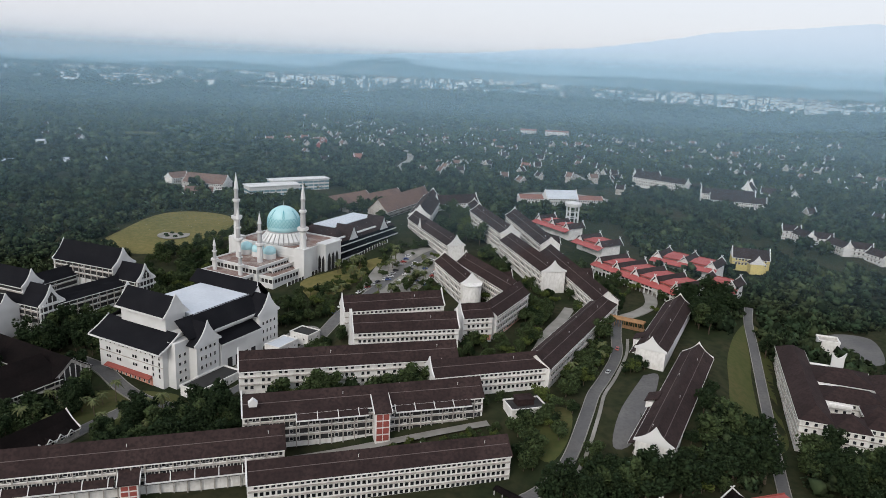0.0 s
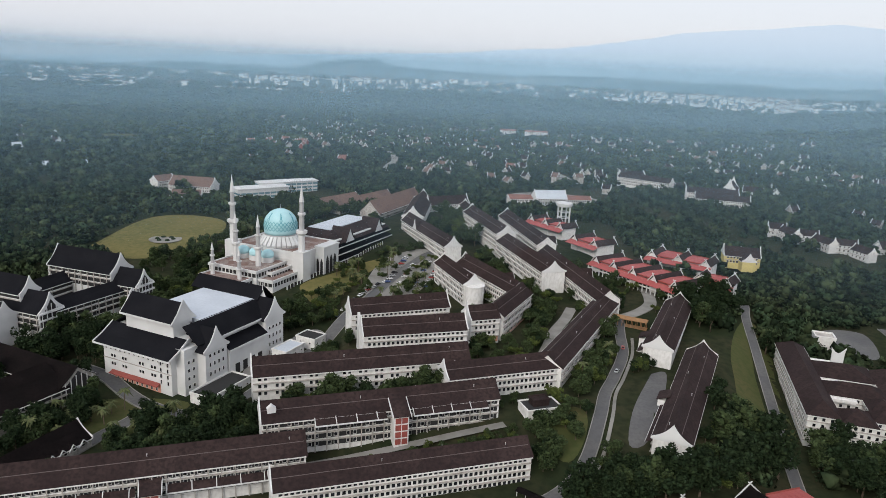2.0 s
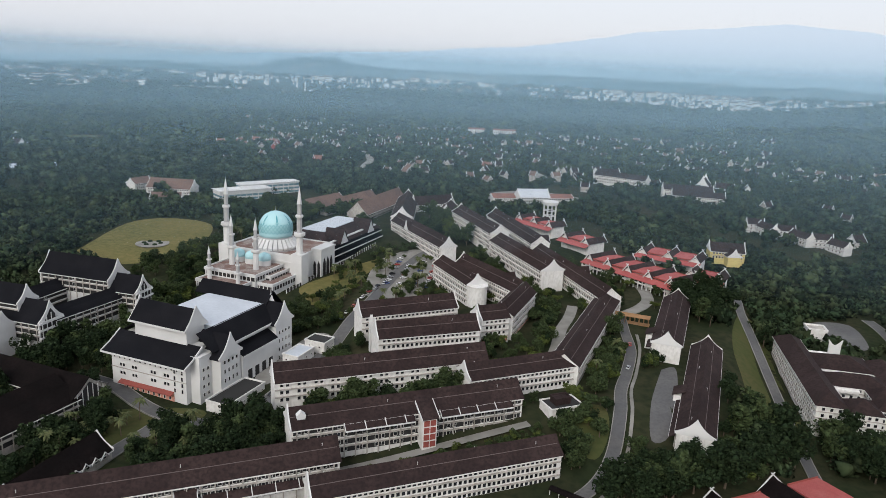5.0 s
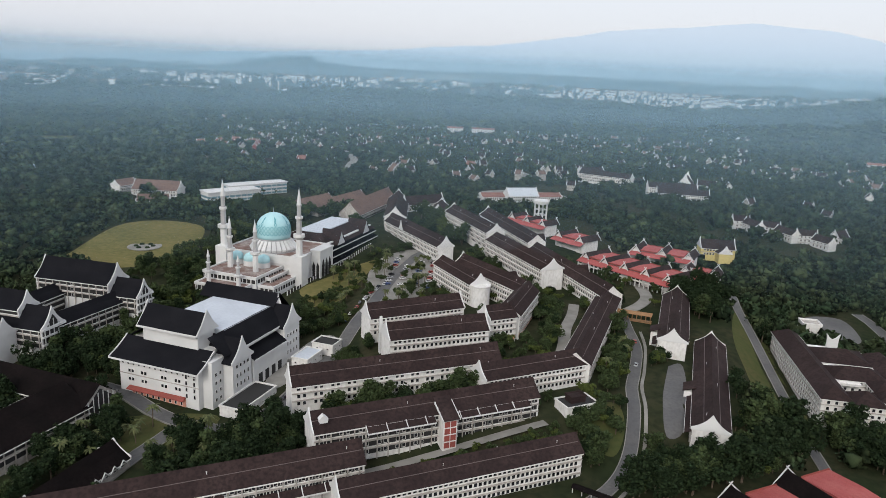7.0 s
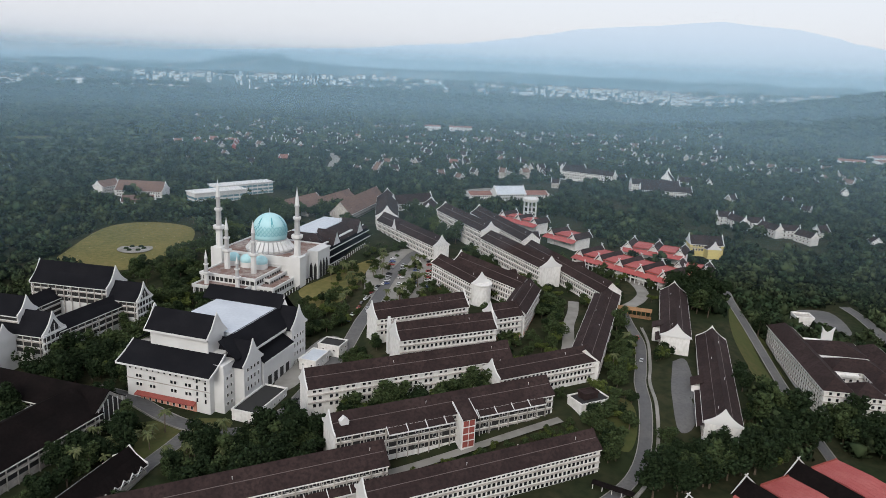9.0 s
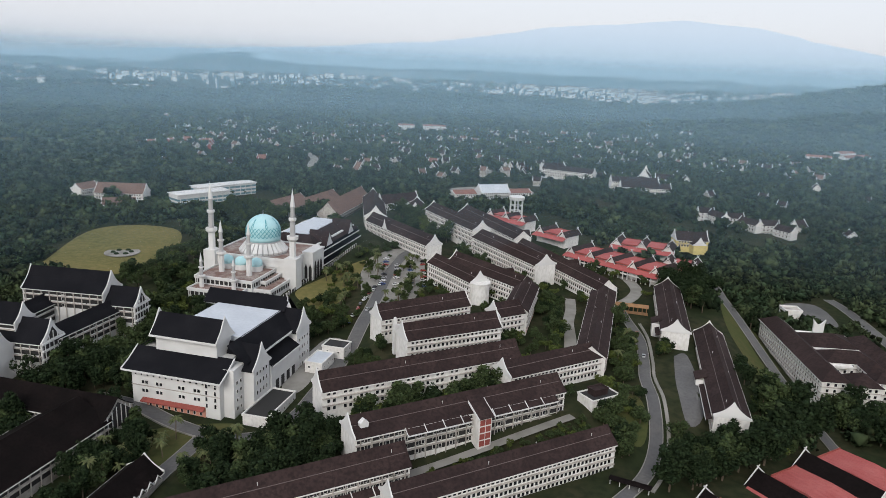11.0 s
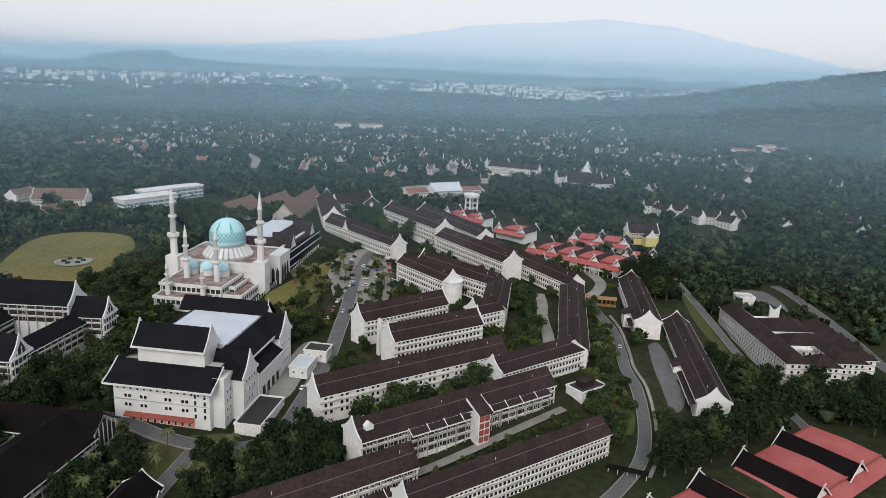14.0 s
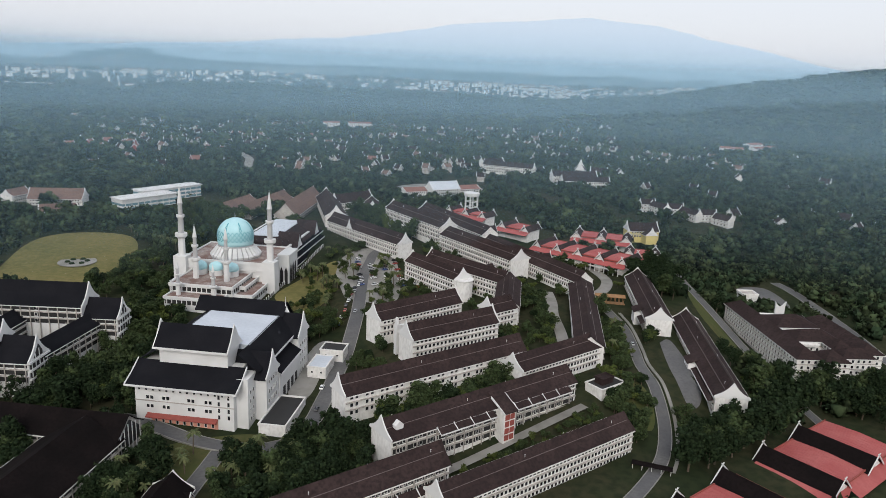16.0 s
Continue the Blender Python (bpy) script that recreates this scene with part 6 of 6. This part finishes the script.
def groves():
    for k, spots in GROVE.items():
        for which in (0, 1):
            me = TREES[k][which]
            v = np.empty(len(me.vertices) * 3, np.float32)
            me.vertices.foreach_get("co", v)
            v = v.reshape(-1, 3)
            me.calc_loop_triangles()
            f = np.empty(len(me.loop_triangles) * 3, np.int32)
            me.loop_triangles.foreach_get("vertices", f)
            f = f.reshape(-1, 3)
            vs, fs = [], []
            for i, (x, y, s, a) in enumerate(spots):
                rot = np.array(((math.cos(a), -math.sin(a), 0), (math.sin(a), math.cos(a), 0), (0, 0, 1)))
                vs.append(v @ rot.T * s + np.array((x, y, ground_z(x, y))))
                fs.append(f + i * len(v))
            g = mesh_from("grove", np.concatenate(vs), np.concatenate(fs), me.materials[0])
            tagged(new("grove", g), "dense grove of " + TREE_WORDS[k].split()[-2] + " trees on the campus" if which else "slender brown trunks of the campus grove", "grove", kind="stuff")


groves()


# woods too dense to count
def woods():
    rs = np.random.RandomState(4)
    shapes = []
    for k in range(8):
        n = 16
        d = rs.normal(0, 1, (n, 3))
        d /= np.linalg.norm(d, axis=1)[:, None]
        c = d * np.array((0.8, 0.8, 0.5)) * rs.uniform(0.45, 1.0, (n, 1)) + rs.normal(0, 0.14, (n, 3))
        t = rs.normal(0, 1, (62, 3))
        t = t / np.linalg.norm(t, axis=1)[:, None] * np.array((1.05, 1.05, 0.78)) * rs.uniform(0.75, 1.05, (62, 1))
        shapes.append(joined(clumps(rs, c, rs.uniform(0.25, 0.55, n), 0.8), sprays(rs, t, 0.17)))
    small = []
    for k in range(6):
        n = 11
        c = rs.normal(0, 1, (n, 3)) * np.array((0.5, 0.5, 0.2))
        small.append(clumps(rs, c, rs.uniform(0.3, 0.65, n), 0.8))
    bands = ((180, 560, 9.5, 5.6, shapes), (560, 1050, 12.5, 6.6, shapes), (1050, 1700, 17, 8.6, small), (1700, 2900, 30, 17.0, small), (2900, 4300, 48, 24.0, small))
    for lo, hi, gap, size, lib in bands:
        vs, fs, k = [], [], 0
        for gx in np.arange(-hi, hi, gap):
            for gy in np.arange(120, hi, gap):
                d = math.hypot(gx, gy)
                if not lo <= d < hi:
                    continue
                az = math.degrees(math.atan2(gx, gy))
                if az < -38 or math.degrees(math.atan2(gx + 140, gy - 20)) > 54:
                    continue
                x, y = gx + rs.uniform(-0.5, 0.5) * gap, gy + rs.uniform(-0.5, 0.5) * gap
                if lo < 600 and -215 < x < min(112 + (y - 250) * 0.45, 165) and 180 < y < 640 and not (x < -120 and y > 560):
                    continue
                open_ground = noise.noise((x * 0.006, y * 0.006, 1.7))
                if 620 < d < 1700 and open_ground > 0.3 and rs.rand() < 0.5:
                    continue
                if d > 2500 and noise.noise((x * 0.0012, y * 0.0045, 5.0)) > 0.02:
                    continue
                if d < 1700 and not free(x, y, size * 0.45):
                    continue
                v, f = lib[rs.randint(len(lib))]
                s = size * rs.uniform(0.55, 1.4)
                a = rs.uniform(0, 6.28)
                rot = np.array(((math.cos(a), -math.sin(a), 0), (math.sin(a), math.cos(a), 0), (0, 0, rs.uniform(0.8, 1.35) if size < 12 else 0.55)))
                vs.append(v @ rot.T * s + np.array((x, y, ground_z(x, y) + s * 0.55)))
                fs.append(f + k)
                k += len(v)
        me = mesh_from("woodland", np.concatenate(vs), np.concatenate(fs), WOODS)
        tagged(new("woodland", me), "dense green tropical woodland canopy", "woodland", kind="stuff")


woods()


# ---- far distance ----
def far_town():
    rs = random.Random(8)
    b = Build()
    for cx, cy, sx, sy, n in ((-1500, 3300, 400, 200, 160), (-900, 2950, 260, 80, 90), (-300, 3500, 500, 120, 130), (700, 3300, 600, 160, 260), (1500, 2900, 500, 200, 300), (1900, 3000, 400, 150, 140), (-1150, 2600, 160, 40, 20), (300, 3900, 900, 120, 200), (-1400, 3900, 500, 100, 120), (2300, 2700, 300, 200, 80)):
        for i in range(n):
            x, y = cx + rs.gauss(0, sx), cy + rs.gauss(0, sy)
            z = ground_z(x, y)
            w, d, h = rs.uniform(8, 36) * rs.uniform(0.3, 1), rs.uniform(8, 14), rs.uniform(15, 23)
            b.box(x - w / 2, x + w / 2, y - d / 2, y + d / 2, z - 4, z + h)
            b.prism([(y - d / 2 - 1, z + h), (y, z + h + 3), (y + d / 2 + 1, z + h)], x - w / 2 - 1, x + w / 2 + 1, m=1)
    tagged(new("town", b.mesh("town", [WHITE, TAN])), "distant pale town houses seen through haze", "town", kind="stuff")


far_town()


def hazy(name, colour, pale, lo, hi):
    """Hills with the haze painted into their glow, paler towards the top."""
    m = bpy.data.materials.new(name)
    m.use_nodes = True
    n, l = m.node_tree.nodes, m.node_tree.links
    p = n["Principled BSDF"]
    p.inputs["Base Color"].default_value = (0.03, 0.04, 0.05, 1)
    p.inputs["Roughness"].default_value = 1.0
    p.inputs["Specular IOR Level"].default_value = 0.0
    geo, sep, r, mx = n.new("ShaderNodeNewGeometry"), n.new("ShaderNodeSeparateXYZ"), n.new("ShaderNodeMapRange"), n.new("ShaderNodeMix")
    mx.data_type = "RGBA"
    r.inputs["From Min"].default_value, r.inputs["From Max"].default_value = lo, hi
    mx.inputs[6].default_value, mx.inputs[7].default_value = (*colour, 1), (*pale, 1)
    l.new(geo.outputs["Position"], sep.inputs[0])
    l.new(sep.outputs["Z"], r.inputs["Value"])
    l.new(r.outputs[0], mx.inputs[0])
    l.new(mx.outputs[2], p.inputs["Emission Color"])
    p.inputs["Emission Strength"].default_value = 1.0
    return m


def ridge(name, dist, heights, mat, label, seed):
    """A far mountain chain as a solid band of slopes; heights: (azimuth, metres)."""
    b = Build()
    az = np.arange(-55, 76, 0.5)
    hs = np.interp(az, [h[0] for h in heights], [h[1] for h in heights])
    rows = []
    for a, h in zip(az, hs):
        h += 16 * noise.noise((a * 0.21, seed, 0)) + 7 * noise.noise((a * 0.9, seed, 4))
        c, s = math.sin(radians(a)), math.cos(radians(a))
        rows.append([(-60 + (dist + k) * c, 40 + (dist + k) * s, z) for k, z in ((-160, -60), (-60, h * 0.6), (0, h), (80, -60))])
    for r0, r1 in zip(rows, rows[1:]):
        for i in range(3):
            b.poly([r0[i], r1[i], r1[i + 1], r0[i + 1]])
    tagged(new(name, b.mesh(name, mat, True)), label, "mountains", kind="structure")


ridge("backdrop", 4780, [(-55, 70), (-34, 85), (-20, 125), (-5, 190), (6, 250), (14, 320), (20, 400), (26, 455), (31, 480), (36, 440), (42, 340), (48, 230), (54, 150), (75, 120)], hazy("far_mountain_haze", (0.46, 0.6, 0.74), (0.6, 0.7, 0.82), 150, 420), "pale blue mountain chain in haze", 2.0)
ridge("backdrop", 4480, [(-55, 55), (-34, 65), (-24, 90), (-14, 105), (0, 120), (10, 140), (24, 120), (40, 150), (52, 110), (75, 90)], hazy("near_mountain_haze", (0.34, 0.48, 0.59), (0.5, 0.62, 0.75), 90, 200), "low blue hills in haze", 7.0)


# haze over the far country, imitated by thin scattering veils lit by the sky
def veil(radius, density, rise):
    """One veil: it thickens upwards from the ground, so that the haze grows evenly with distance, and thins out aloft."""
    m = bpy.data.materials.new("haze_veil")
    m.use_nodes = True
    n, l = m.node_tree.nodes, m.node_tree.links
    n.clear()
    geo, sep = n.new("ShaderNodeNewGeometry"), n.new("ShaderNodeSeparateXYZ")
    l.new(geo.outputs["Position"], sep.inputs[0])
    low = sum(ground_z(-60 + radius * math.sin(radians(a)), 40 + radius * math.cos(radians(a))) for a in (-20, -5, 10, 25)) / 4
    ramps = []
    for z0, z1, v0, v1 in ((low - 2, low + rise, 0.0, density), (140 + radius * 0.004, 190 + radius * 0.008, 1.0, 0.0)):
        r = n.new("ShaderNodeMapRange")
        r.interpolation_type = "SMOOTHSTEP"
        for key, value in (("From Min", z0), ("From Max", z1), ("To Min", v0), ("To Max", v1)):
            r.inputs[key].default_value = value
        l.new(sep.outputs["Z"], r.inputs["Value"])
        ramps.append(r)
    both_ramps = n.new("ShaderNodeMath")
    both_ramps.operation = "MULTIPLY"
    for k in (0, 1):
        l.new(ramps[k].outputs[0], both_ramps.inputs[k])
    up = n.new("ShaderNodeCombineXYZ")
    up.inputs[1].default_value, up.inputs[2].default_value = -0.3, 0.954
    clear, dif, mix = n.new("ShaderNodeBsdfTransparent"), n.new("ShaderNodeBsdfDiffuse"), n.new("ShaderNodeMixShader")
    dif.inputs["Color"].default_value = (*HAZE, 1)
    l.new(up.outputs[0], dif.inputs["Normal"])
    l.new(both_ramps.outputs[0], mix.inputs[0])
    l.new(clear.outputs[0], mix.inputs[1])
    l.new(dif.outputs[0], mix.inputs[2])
    out = n.new("ShaderNodeOutputMaterial")
    l.new(mix.outputs[0], out.inputs["Surface"])
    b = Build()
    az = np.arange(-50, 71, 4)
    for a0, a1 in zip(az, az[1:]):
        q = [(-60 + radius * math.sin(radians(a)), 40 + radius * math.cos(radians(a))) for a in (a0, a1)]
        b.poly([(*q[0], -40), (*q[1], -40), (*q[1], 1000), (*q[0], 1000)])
    tagged(new("haze", b.mesh("haze", m, True)), "blue veil sheet standing in for haze over the country", "haze", kind="stuff")


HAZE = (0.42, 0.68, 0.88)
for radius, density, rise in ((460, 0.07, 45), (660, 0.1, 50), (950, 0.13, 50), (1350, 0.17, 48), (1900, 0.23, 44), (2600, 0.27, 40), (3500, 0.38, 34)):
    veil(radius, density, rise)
